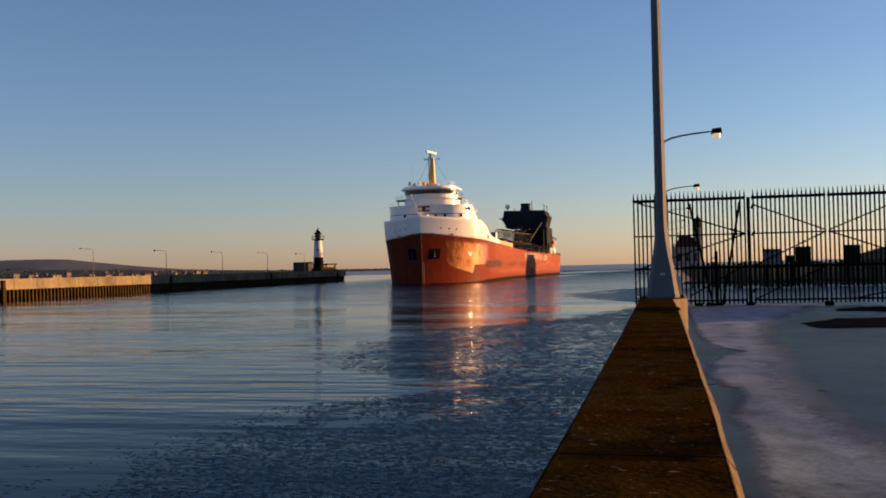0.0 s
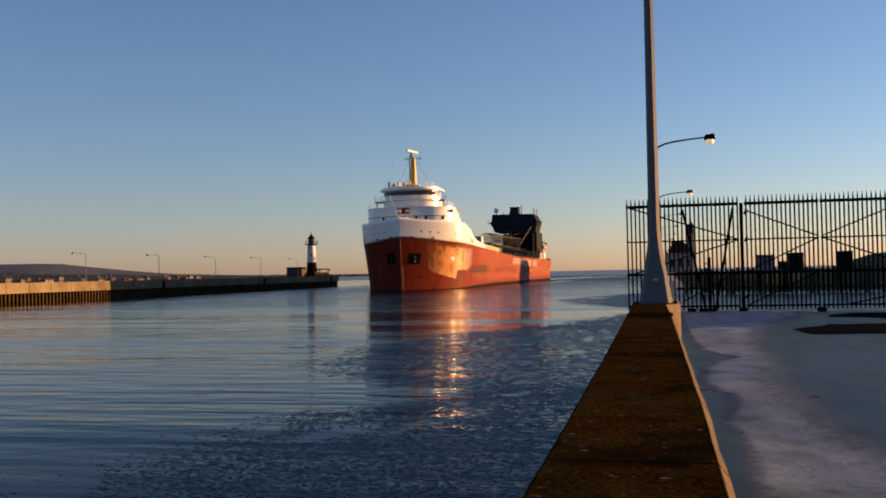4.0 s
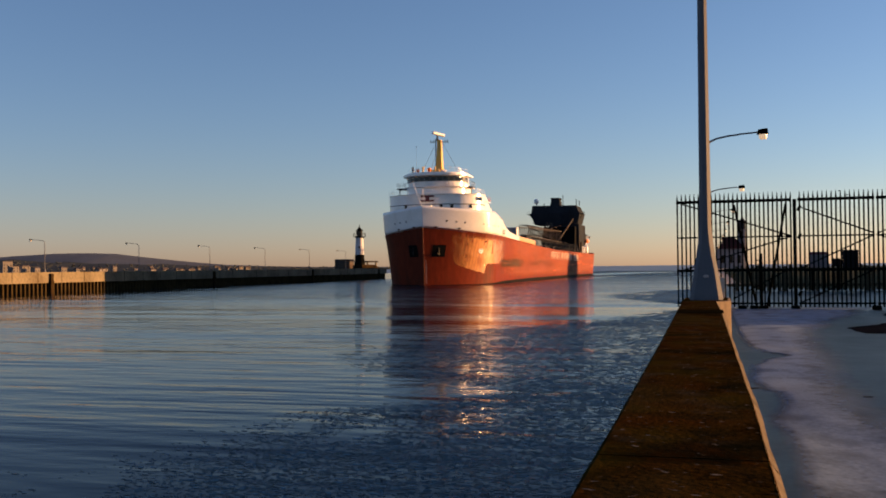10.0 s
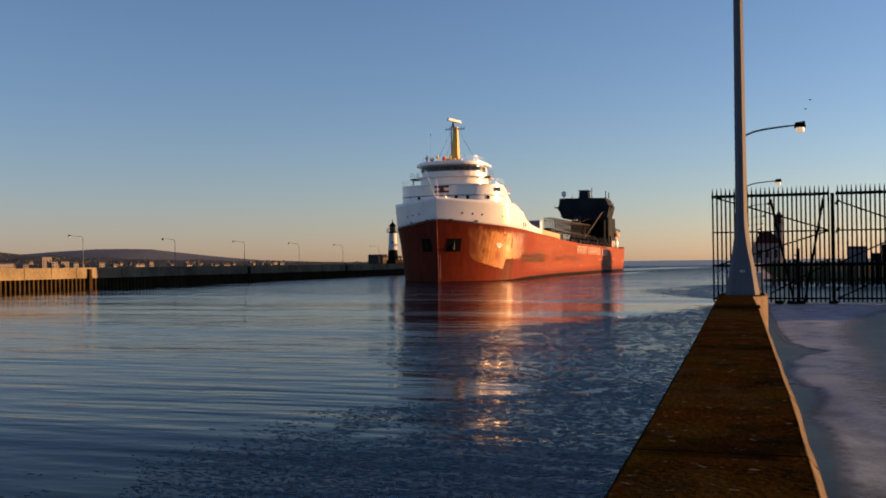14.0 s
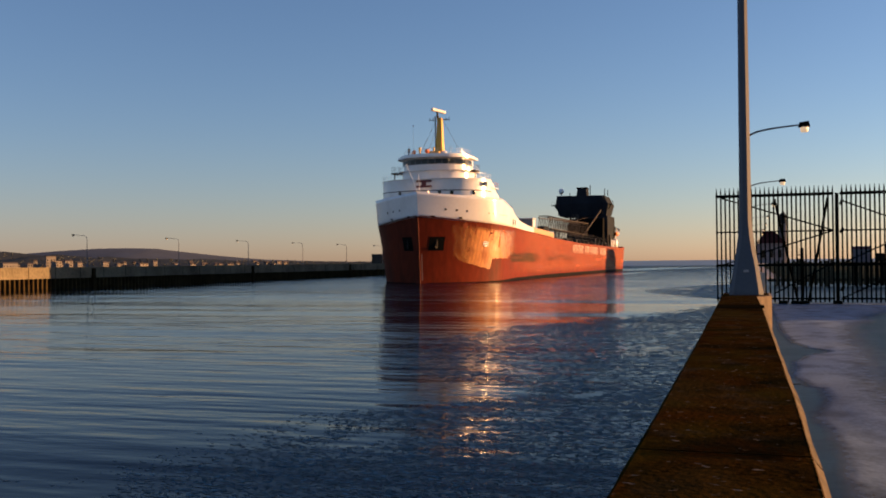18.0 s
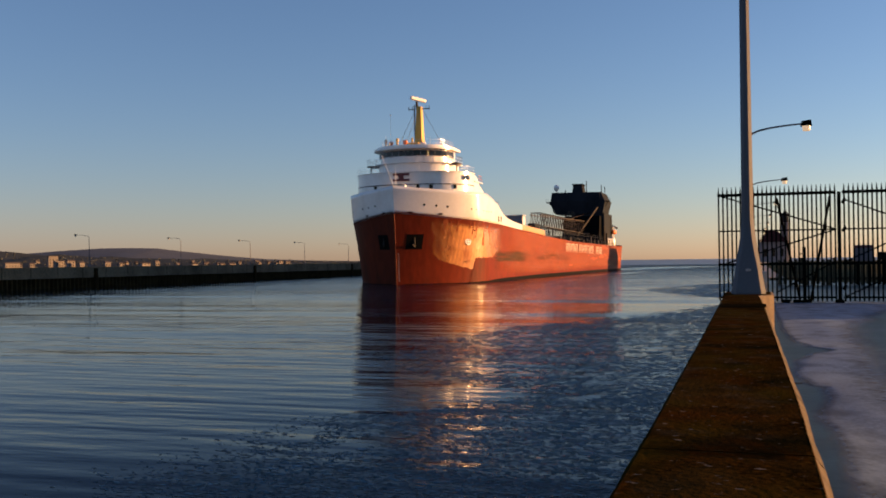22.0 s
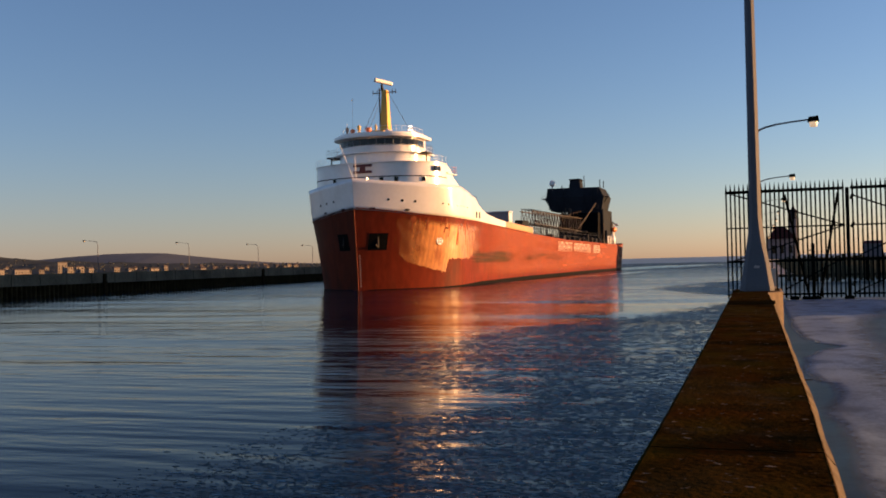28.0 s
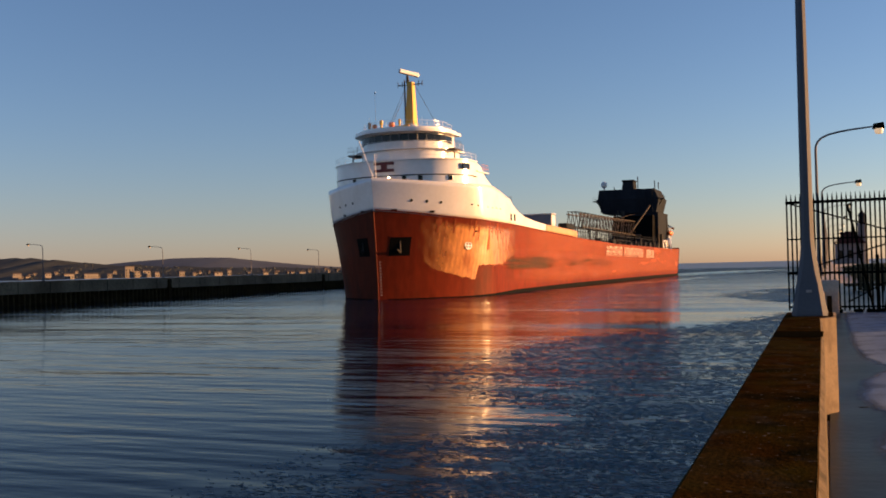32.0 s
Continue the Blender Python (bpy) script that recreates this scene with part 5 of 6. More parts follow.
    # portholes
    for s, z, r in ((1.7, 13.8, 0.2), (3.0, 13.65, 0.2), (4.3, 13.5, 0.2), (7.8, 13.2, 0.14), (8.8, 13.1, 0.14), (11.7, 13.0, 0.13), (13.6, 13.0, 0.13), (15.4, 13.0, 0.13), (17.3, 13.0, 0.13)):
        for side in (1, -1):
            p, _, n = on_hull(s, z, 0.01, side)
            n = Vector((side * n.x, n.y, 0))
            ob = part("porthole", lathe([(r, -0.05), (r, 0.015)], 14), M_GLASS_DARK, bul, "small round porthole")
            ob.matrix_local = Matrix.Translation(p) @ n.to_track_quat("Z", "Y").to_matrix().to_4x4()
    for s, z in ((9.0, 9.4), (12.9, 9.4), (16.9, 9.4)):
        hull_sheet("drain_port", s, s + 0.3, z - 0.14, z + 0.14, M_BLACK, hull, 0.03, 1, "dark drain port in the plating", 1, 1)
    for s in (22.1, 23.9):
        hull_sheet("side_window", s, s + 0.75, 11.4, 12.5, M_GLASS_DARK, bul, 0.03, ns=1, nz=1)
    for s, z in ((0.25, 12.25), (3.4, 12.0)):
        for side in (1, -1):
            hull_sheet("fairlead", s, s + 0.45, z + 0.05, z + 0.35, M_BLACK, bul, 0.05, side, "dark fairlead", 2, 1)


def rounded(w, y0, y1, front, n=22):
    """An outline: half width w, straight sides, a bowed front that bulges forward by front."""
    pts = [(w * math.sin(a), y0 + front - front * math.cos(a)) for a in np.linspace(-math.pi / 2, math.pi / 2, n)]
    return pts + [(w, y1), (-w, y1)]


def railing(outline, z0, height, mat, parent, name="railing", step=1.5):
    """Posts and two rails along a chain of (x, y)."""
    bm = bmesh.new()
    for (ax, ay), (bx, by) in zip(outline, outline[1:]):
        d = math.hypot(bx - ax, by - ay)
        for h in (height, height * 0.5):
            rod(bm, (ax, ay, z0 + h), (bx, by, z0 + h), 0.02, n=4)
        for k in range(max(1, int(d / step))):
            u = k / max(1, int(d / step))
            rod(bm, (ax + (bx - ax) * u, ay + (by - ay) * u, z0), (ax + (bx - ax) * u, ay + (by - ay) * u, z0 + height), 0.02, n=4)
    return part(name, bm, mat, parent)


def arc(w, y0, front, y1, n=16):
    return [(w, y1)] + [(w * math.sin(a), y0 + front - front * math.cos(a)) for a in np.linspace(math.pi / 2, -math.pi / 2, n)] + [(-w, y1)]


def build_house():
    f1 = part("forecastle_house", prism(rounded(10.7, 2.8, 12.0, 7.0), 14.6, 19.7), M_WHITE, ship, "white rounded forward house", smooth=True)
    # sloping side plates behind the house
    for sg in (1, -1):
        bm = bmesh.new()
        x0, x1 = sg * 10.58, sg * 10.7
        a, b = min(x0, x1), max(x0, x1)
        bm2 = [(11.9, 14.6), (11.9, 19.65), (13.0, 19.4), (14.2, 19.0), (15.5, 17.9), (17.0, 17.3), (18.6, 16.7), (20.5, 15.5), (22.0, 14.8), (22.0, 13.6)]
        va = [bm.verts.new((a, y, z)) for y, z in bm2]
        vb = [bm.verts.new((b, y, z)) for y, z in bm2]
        bm.faces.new(va)
        bm.faces.new(vb[::-1])
        for i in range(len(va)):
            bm.faces.new((va[i], vb[i], vb[(i + 1) % len(va)], va[(i + 1) % len(va)]))
        bmesh.ops.recalc_face_normals(bm, faces=bm.faces[:])
        part("side_plate", bm, M_WHITE, f1, "white sloping side plate")
    part("deck_edge", prism(rounded(10.85, 2.6, 12.1, 7.15), 19.68, 19.82), M_WHITE, f1, smooth=True)
    # black strip painted in for the shadow line where the house is set back
    part("lower_shadow_gap", prism(rounded(10.73, 2.77, 11.9, 7.02), 17.45, 17.6), M_BLACK, f1)
    for a in (-29, 16, 29, 56):
        k = radians(a)
        x, y = 10.73 * math.sin(k), 9.8 - 7.03 * math.cos(k)
        ob = part("house_window", bevelled(-0.32, 0.32, -0.05, 0.05, -0.35, 0.35, 0.02, 1), M_GLASS_DARK, f1)
        ob.matrix_local = pose(x, y, 17.05, 0, 0, a * 0.78)
    ob = part("side_opening", bevelled(-0.06, 0.06, -1.0, 1.0, -0.43, 0.43, 0.03, 1), M_GLASS_DARK, f1, "dark side opening")
    ob.matrix_local = pose(10.47, 8.2, 18.8, 0, 0, -9)
    part("opening_post", bevelled(10.4, 10.52, 8.1, 8.3, 18.4, 19.2, 0.02, 1), M_WHITE, f1)
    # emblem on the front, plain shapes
    for x0, x1, z0, z1 in ((-1.5, 1.5, 19.1, 19.5), (-1.5, 1.5, 18.1, 18.5), (-0.45, 0.45, 18.5, 19.1)):
        bm = bmesh.new()
        box(bm, x0, x1, 2.62, 3.4, z0, z1)
        part("emblem_bar", bm, M_MAROON, f1, "dark red emblem on the house front")
    f2 = part("bridge_deck_house", prism(rounded(6.9, 5.4, 15.0, 5.2), 19.9, 21.7), M_WHITE, ship, "white house below the bridge", smooth=True)
    part("bridge_deck", prism(rounded(7.6, 4.6, 15.5, 5.6), 21.55, 21.7), M_WHITE, f2, smooth=True)
    f3 = part("wheelhouse", prism(rounded(6.5, 5.3, 14.0, 5.2), 21.7, 24.0), M_WHITE, ship, "white wheelhouse with a bowed front", smooth=True)
    part("window_band", prism(rounded(6.56, 5.22, 13.0, 5.24), 22.75, 23.8), M_GLASS_DARK, f3, "dark band of bridge windows", smooth=True)
    for k in range(15):
        a = radians(-84 + 12 * k)
        ob = part("mullion", bevelled(-0.05, 0.05, -0.06, 0.05, 22.74, 23.82, 0.01, 1), M_CABIN, f3)
        ob.matrix_local = pose(6.57 * math.sin(a), 5.22 + 5.24 - 5.25 * math.cos(a), 0, 0, 0, math.degrees(a) * 0.8)
        if k < 14:
            a = radians(-78 + 12 * k)
            ob = part("pane", bevelled(-0.6, 0.6, -0.02, 0.02, 22.84, 23.7, 0.01, 1), M_BRIDGE_GLASS, f3)
            ob.matrix_local = pose(6.6 * math.sin(a), 10.46 - 5.27 * math.cos(a), 0, 0, 0, math.degrees(a) * 0.8)
    roof = part("wheelhouse_roof", prism(rounded(7.45, 3.8, 14.4, 6.0), 23.98, 24.4), M_WHITE, f3, "overhanging white roof", smooth=True)
    part("roof_crown", prism(rounded(6.9, 4.5, 14.0, 5.5), 24.36, 24.75), M_WHITE, roof, smooth=True)
    railing(arc(6.2, 5.2, 5.0, 13.8), 24.7, 1.05, M_WHITE, roof)
    railing(arc(7.5, 4.7, 5.6, 15.3), 21.7, 1.05, M_WHITE, f2)
    railing(arc(10.7, 2.75, 7.05, 11.8), 19.82, 1.0, M_WHITE, f1)
    # wing platforms
    for sg in (1, -1):
        bm = bmesh.new()
        box(bm, sg * 7.0 if sg > 0 else -9.0, 8.4 if sg > 0 else -7.0, 9.2, 12.0, 21.45, 21.7)
        xo = 8.4 if sg > 0 else 9.0
        box(bm, sg * (xo - 0.4) - 0.08, sg * (xo - 0.4) + 0.08, 10.0, 10.2, 19.9, 21.5)
        wing = part("bridge_wing", bm, M_STEEL, f2, "grey bridge wing platform")
        railing([(sg * 7.4, 9.2), (sg * xo, 9.2), (sg * xo, 12.0), (sg * 7.4, 12.0)], 21.7, 1.1, M_STEEL, wing, step=0.9)
        bm = lathe([(0.22, 0), (0.26, 0.25), (0.2, 0.4)], 10)
        ob = part("searchlight", bm, M_WHITE, wing)
        ob.location = (sg * (xo - 0.25), 10.9, 21.3)
    # mast
    bm = bmesh.new()
    hexa(bm, ((-1.2, 11.9, 24.6), (1.1, 11.9, 24.6), (1.1, 14.2, 24.6), (-1.2, 14.2, 24.6)), ((-0.62, 12.2, 26.6), (0.66, 12.2, 26.6), (0.66, 13.8, 26.6), (-0.62, 13.8, 26.6)))
    hexa(bm, ((-0.62, 12.2, 26.6), (0.66, 12.2, 26.6), (0.66, 13.8, 26.6), (-0.62, 13.8, 26.6)), ((-0.36, 12.5, 32.7), (0.46, 12.5, 32.7), (0.46, 13.5, 32.7), (-0.36, 13.5, 32.7)))
    mast = part("mast", bm, M_GOLD, ship, "golden yellow tapered mast")
    bm = bmesh.new()
    rod(bm, (-0.62, 12.3, 26), (-0.75, 12.4, 33.0), 0.14, 0.1, 6)
    for z in np.arange(26.4, 32.8, 0.45):
        rod(bm, (-0.95, 12.3, z), (-0.5, 12.3, z), 0.035, n=4)
    part("ladder", bm, M_STEEL, mast, "dark ladder on the mast")
    part("mast_house", bevelled(-2.2, 0.4, 11.0, 12.6, 24.6, 25.9, 0.08, 1), M_GOLD, mast, "golden locker at the mast foot")
    part("floodlight", bevelled(1.0, 1.5, 11.6, 12.0, 25.4, 25.8, 0.05, 1), M_WHITE, mast)
    bm = bmesh.new()
    rod(bm, (-2.1, 12.8, 32.3), (2.1, 12.8, 32.3), 0.07, n=6)
    for x in (-2.0, -1.3, 1.4, 2.0):
        rod(bm, (x, 12.8, 32.0), (x, 12.8, 32.8), 0.06, n=5)
    part("yard", bm, M_STEEL, mast, "cross yard with fittings")
    bm = bmesh.new()
    rod(bm, (-0.4, 12.9, 32.6), (-0.5, 12.9, 33.9), 0.3, 0.16, 8)
    part("radar_pedestal", bm, M_STEEL, mast)
    bm = bevelled(-1.75, 1.75, -0.3, 0.3, -0.32, 0.32, 0.14, 2)
    ob = part("radar", bm, M_WHITE, mast, "white radar scanner bar")
    ob.matrix_local = pose(-0.2, 12.9, 34.1, 0, 7, 55)
    for a, b in (((0.5, 13.0, 32.5), (4.6, 13.5, 24.8)), ((-0.6, 13.0, 32.5), (-4.8, 13.5, 24.8)), ((0.0, 12.3, 32.0), (0.2, 4.9, 24.8))):
        part("stay_wire", rods([(a, b)], 0.03, 4), M_STEEL, mast)
    # gear on the wheelhouse roof
    gear = (("life_ring", -3.9, 7.0, 0.75, 1.0, M_ORANGE, "orange life ring"), ("compass_stand", -2.4, 6.6, 0.5, 1.5, M_GOLD, ""), ("vent_cowl", -1.2, 8.0, 0.9, 1.3, M_ORANGE, "orange vent cowl"),
            ("locker", 2.6, 8.5, 1.1, 0.8, M_WHITE, ""), ("horn", 0.6, 7.4, 0.35, 1.6, M_GOLD, ""), ("antenna_box", -6.0, 9.0, 0.5, 1.7, M_STEEL, ""), ("radome", -4.9, 8.6, 0.7, 1.0, M_WHITE, ""))
    for name, x, y, w, h, mat, lab in gear:
        ob = part(name, lathe([(w * 0.35, 0), (w * 0.42, h * 0.2), (w * 0.3, h * 0.45), (w * 0.55, h * 0.6), (w * 0.5, h * 0.9), (w * 0.2, h)], 10), mat, roof, lab, smooth=True)
        ob.location = (x * 0.86, y, 24.7)
    for x, y, h in ((-4.6, 10, 6.2), (-5.0, 8.5, 2.4), (3.4, 9.0, 2.0), (5.2, 9.5, 1.6)):
        bm = bmesh.new()
        rod(bm, (x, y, 24.6), (x, y, 24.6 + h), 0.03, 0.02, 5)
        ant = part("whip_antenna", bm, M_WHITE, roof)
        if h > 5:
            bm = lathe([(0.05, 0), (0.16, 0.15), (0.05, 0.35)], 8)
            ob = part("antenna_tip", bm, M_WHITE, ant)
            ob.location = (x, y, 24.6 + h)
    # bow gear
    bm = bmesh.new()
    rod(bm, (0.05, 0.2, 15.4), (0.0, -0.3, 20.4), 0.09, 0.05, 6)
    part("jackstaff", bm, M_WHITE, ship, "white jackstaff at the stem")
    part("steering_pole", rods([((-0.3, 0.2, 16.6), (-2.6, 0.2, 22.4))], 0.08, 6), M_WHITE, ship, "slanting white steering pole at the bow")
    ob = part("bow_light", lathe([(0.08, 0), (0.28, 0.2), (0.28, 0.5), (0.1, 0.7)], 10), M_WHITE, ship, "white bow lamp")
    ob.location = (1.2, 1.2, 16.7)
    for x in (-1.8, 1.8):
        ob = part("windlass", lathe([(0.6, 0), (0.4, 0.3), (0.4, 0.8), (0.65, 1.1)], 12), M_STEEL, ship)
        ob.location = (x, 2.6, 15.4)
    # aft end of the forecastle: platforms, davits
    part("boat_platform", bevelled(6.0, 10.9, 11.9, 17.0, 18.3, 18.5, 0.03, 1), M_WHITE, ship)
    part("boat_platform", bevelled(5.0, 11.8, 21.6, 25.6, 14.0, 14.2, 0.03, 1), M_WHITE, ship)
    railing([(6.2, 16.9), (10.8, 16.9), (10.8, 14.2)], 18.5, 1.1, M_ORANGE, ship, "orange_railing", 0.8)
    railing([(5.2, 25.5), (11.7, 25.5), (11.7, 22.6)], 14.2, 1.1, M_STEEL, ship, "platform_railing", 0.8)
    ob = part("life_raft", lathe([(0.4, 0), (0.5, 0.2), (0.5, 1.2), (0.4, 1.4)], 12), M_ORANGE, ship, "orange life raft canister", smooth=True)
    ob.matrix_local = pose(9.6, 16.2, 19.0, 90, 0, 0)
    part("stair", rods([((11.0, 25.7, 14.1), (11.0, 29.0, 9.0)), ((10.3, 25.7, 14.1), (10.3, 29.0, 9.0))], 0.08, 5), M_STEEL, ship)


def build_deck_gear():
    # deckhouse behind the bow: shaded front put in grey, sunlit side in white
    d = part("deck_cabin", bevelled(-4.0, 7.2, 65.8, 68.7, 8.0, 14.55, 0.15, 2), M_CABIN, ship, "deck cabin, grey for its shaded front, white for its sunlit side")
    part("cabin_side", bevelled(7.2, 7.26, 65.95, 68.55, 8.2, 14.4, 0.02, 1), M_WHITE, d, "side wall in white, for the sun on it")
    part("cabin_roof", bevelled(-4.2, 7.4, 65.6, 68.9, 14.53, 14.75, 0.05, 1), M_WHITE, d)
    for k in range(17):
        y = 64 + 7.2 * k
        h = part("hatch_cover", bevelled(-6.4, 6.4, y, y + 5.4, 8.0, 9.25, 0.12, 1), M_STEEL, ship, "rusty steel hatch cover")
        for x in (-4, 0, 4):
            bm = bmesh.new()
            box(bm, x - 0.1, x + 0.1, y + 0.1, y + 5.3, 9.23, 9.4)
            part("hatch_rib", bm, M_STEEL, h)
    railing([(11.45, 63.0), (11.45, 128), (11.45, 193)], 8.6, 1.2, M_STEEL, ship, "deck_railing", 2.6)
    # truss boom along the deck
    bm = bmesh.new()
    y0, y1, n = 105.0, 178.0, 19
    zt, zb = lambda y: 17.1 + 0.003 * (y - y0), lambda y: 13.5 - 0.006 * (y - y0)
    for x in (0.4, 3.4):
        rod(bm, (x, y0 + 3, zb(y0)), (x, y1, zb(y1)), 0.17, n=5)
        rod(bm, (x, y0, zt(y0) - 0.6), (x, y1, zt(y1)), 0.17, n=5)
        for k in range(n):
            ya, yb = y0 + (y1 - y0) * k / n, y0 + (y1 - y0) * (k + 1) / n
            ym = (ya + yb) / 2
            rod(bm, (x, ya, zb(ya)), (x, ym, zt(ym)), 0.11, n=4)
            rod(bm, (x, ym, zt(ym)), (x, yb, zb(yb)), 0.11, n=4)
    for k in range(n + 1):
        ya = y0 + (y1 - y0) * k / n
        rod(bm, (0.4, ya, zt(ya)), (3.4, ya, zt(ya)), 0.09, n=4)
        rod(bm, (0.4, ya, zb(ya)), (3.4, ya, zb(ya)), 0.09, n=4)
    part("unloading_boom", bm, M_STEEL, ship, "long lattice unloading boom")
    for y in (114, 138, 162):
        bm = bmesh.new()
        for x in (-0.2, 4.0):
            rod(bm, (x, y, 8.0), (x * 0.8 + 0.4, y, zb(y)), 0.18, n=5)
        rod(bm, (-0.2, y, 9.4), (4.0, y, 9.4), 0.14, n=5)
        part("boom_cradle", bm, M_STEEL, ship)
    # catwalk along the hatch side, cluttered with pipes and stanchions
    bm = bmesh.new()
    rnd = random.Random(4)
    for z in (9.3, 10.4, 11.4, 12.0):
        rod(bm, (8.8, 74, z), (8.8, 186, z), 0.09 if z < 12 else 0.05, n=4)
    y = 74.0
    while y < 186:
        rod(bm, (8.8, y, 8.0), (8.8, y, 12.0 + rnd.uniform(0, 0.5)), 0.09, n=4)
        if rnd.random() < 0.6:
            rod(bm, (8.8, y, 9.3), (8.8, y + 2.4, 12.0), 0.07, n=4)
        y += 2.4
    part("catwalk_frame", bm, M_DARK, ship, "rusty catwalk frame along the hatches")
    for k in range(14):
        y = 80 + 7.4 * k
        part("deck_locker", bevelled(9.3, 10.6, y, y + rnd.uniform(1.2, 3.0), 8.0, rnd.uniform(9.6, 11.2), 0.06, 1), M_DARK, ship)
    for y, x in ((60.5, 7.5), (66, 8.8), (98, 9.0), (140, 9.2), (170, 9.0)):
        ob = part("winch", lathe([(0.9, 0), (0.9, 0.3), (0.5, 0.4), (0.5, 1.6), (0.9, 1.7), (0.9, 2.0)], 14), M_DARK, ship, "dark mooring winch")
        ob.matrix_local = pose(x, y, 9.0, 0, 90, 0)
    part("dark_kiosk", bevelled(7.6, 9.4, 69.5, 75.5, 8.0, 12.8, 0.1, 1), M_DARK, ship, "dark steel deck kiosk")
    # side ladder
    part("gangway", rods([((11.6, 168, 8.6), (12.2, 178, 6.4)), ((11.6, 168.6, 9.3), (12.2, 178.6, 7.1))], 0.22, 5), M_STEEL, ship, "stowed gangway on the ship's side")


def build_aft():
    a1 = part("aft_house", bevelled(-2.5, 8.7, 190, 210, 8.0, 20.7, 0.15, 1), M_DARK, ship, "dark aft deckhouse")
    bm = bmesh.new()
    hexa(bm, ((-9.0, 189.5, 20.6), (8.2, 189.5, 20.6), (8.2, 204, 20.6), (-9.0, 204, 20.6)), ((-11.0, 188.6, 25.2), (9.3, 188.6, 25.2), (9.3, 205, 25.2), (-11.0, 205, 25.2)))
    e = part("elevator_housing", bm, M_DARK, ship, "black flared elevator housing")
    bm = bmesh.new()
    hexa(bm, ((-10.5, 188.8, 25.2), (9.0, 188.8, 25.2), (9.0, 205, 25.2), (-10.5, 205, 25.2)), ((-10.1, 189.4, 28.4), (7.6, 189.4, 28.2), (7.6, 204.5, 28.2), (-10.1, 204.5, 28.4)))
    part("housing_top", bm, M_DARK, e)
    bm = bmesh.new()
    box(bm, -12.5, 10.5, 190.5, 193.5, 24.8, 25.05)
    part("aft_catwalk", bm, M_DARK, e)
    for x in (-11.6, 9.9):
        part("catwalk_knee", rods([((x, 192, 24.8), (x * 0.86, 192, 22.6))], 0.14, 5), M_DARK, e)
    for x in (-9.4, -7.0, -4.6, 2.6, 5.0, 7.2):
        part("housing_rib", bevelled(x - 0.12, x + 0.12, 188.45, 188.75, 20.9, 28.0, 0.03, 1), M_DARK, e)
    railing([(-12.5, 190.5), (-11.1, 190.5)], 25.05, 1.1, M_DARK, e, step=0.6)
    railing([(9.3, 190.5), (10.5, 190.5), (10.5, 193.5)], 25.05, 1.1, M_DARK, e, step=0.6)
    bm = bmesh.new()
    hexa(bm, ((-3.2, 192, 28.3), (0.8, 192, 28.3), (0.8, 198, 28.3), (-3.2, 198, 28.3)), ((-2.8, 192.4, 31.0), (0.5, 192.4, 31.4), (0.5, 197.6, 31.4), (-2.8, 197.6, 31.0)))
    f = part("funnel", bm, M_DARK, ship, "dark funnel above the stern")
    part("funnel_cap", bevelled(-3.1, 0.8, 192.1, 197.9, 31.1, 31.6, 0.1, 1), M_BLACK, f)
    for x, h in ((1.8, 4.2), (7.2, 2.6), (8.4, 2.0), (-6.0, 1.2)):
        part("exhaust_pipe", rods([((x, 194, 28.2), (x, 194, 28.4 + h))], 0.16, 6), M_DARK, f)
    ob = part("satellite_dome", lathe([(0.2, 0), (0.25, 1.1), (0.9, 1.6), (1.05, 2.3), (0.8, 3.0), (0.2, 3.3)], 14), M_WHITE, e, "white satellite dome", smooth=True)
    ob.location = (-8.6, 190.5, 28.0)
    # hoist
    bm = bmesh.new()
    for p, q in (((1.9, 172, 12), (6.8, 186, 22.5)), ((-3.0, 184, 8), (-1.5, 186, 21)), ((-0.5, 178, 13), (5.2, 178, 13))):
        rod(bm, p, q, 0.32, n=6)
    part("hoist_frame", bm, M_STEEL, ship, "dark hoist frame for the boom")
    part("hoist_wire", rods([((2.3, 184, 20), (1.9, 150, 16.6))], 0.05, 4), M_STEEL, ship)
    bm = bmesh.new()
    hexa(bm, ((-6, 184, 8), (7.6, 184, 8), (7.6, 190, 8), (-6, 190, 8)), ((-5, 186, 19.5), (7.6, 186, 19.5), (7.6, 190, 19.5), (-5, 190, 19.5)))
    part("loop_casing", bm, M_BLACK, ship, "black loop belt casing")
    # pipes and trunking in front of the house
    for k, (x, y, z1, r) in enumerate(((-4.6, 187, 20.6, 0.35), (-3.4, 186, 21.4, 0.28), (-1.4, 182, 19.0, 0.3), (-2.4, 187.5, 21.4, 0.45), (0.6, 183, 17.0, 0.25), (8.7, 189, 16.0, 0.3), (9.2, 192, 13.5, 0.4))):
        part("riser_pipe", rods([((x, y, 8.0), (x, y, z1))], r, 8), M_STEEL, ship, "brown riser pipe by the aft house")
    part("pipe_bridge", rods([((-5.0, 186, 12.5), (2.0, 183, 12.5)), ((-5.0, 186, 16.5), (1.0, 183, 16.5)), ((-5.0, 186, 14.5), (1.0, 183, 10.5))], 0.16, 5), M_STEEL, ship)
    ob = part("ventilation_dome", lathe([(0.8, 0), (1.0, 0.4), (1.05, 2.4), (0.9, 3.3), (0.5, 3.9), (0.1, 4.0)], 16), M_WHITE, ship, "cream domed ventilation trunk", smooth=True)
    ob.location = (9.4, 205, 8.5)
    # poop
    part("poop_house", bevelled(-7, 8.6, 210, 217, 8.5, 13.4, 0.12, 1), M_WHITE, ship, "white house at the stern")
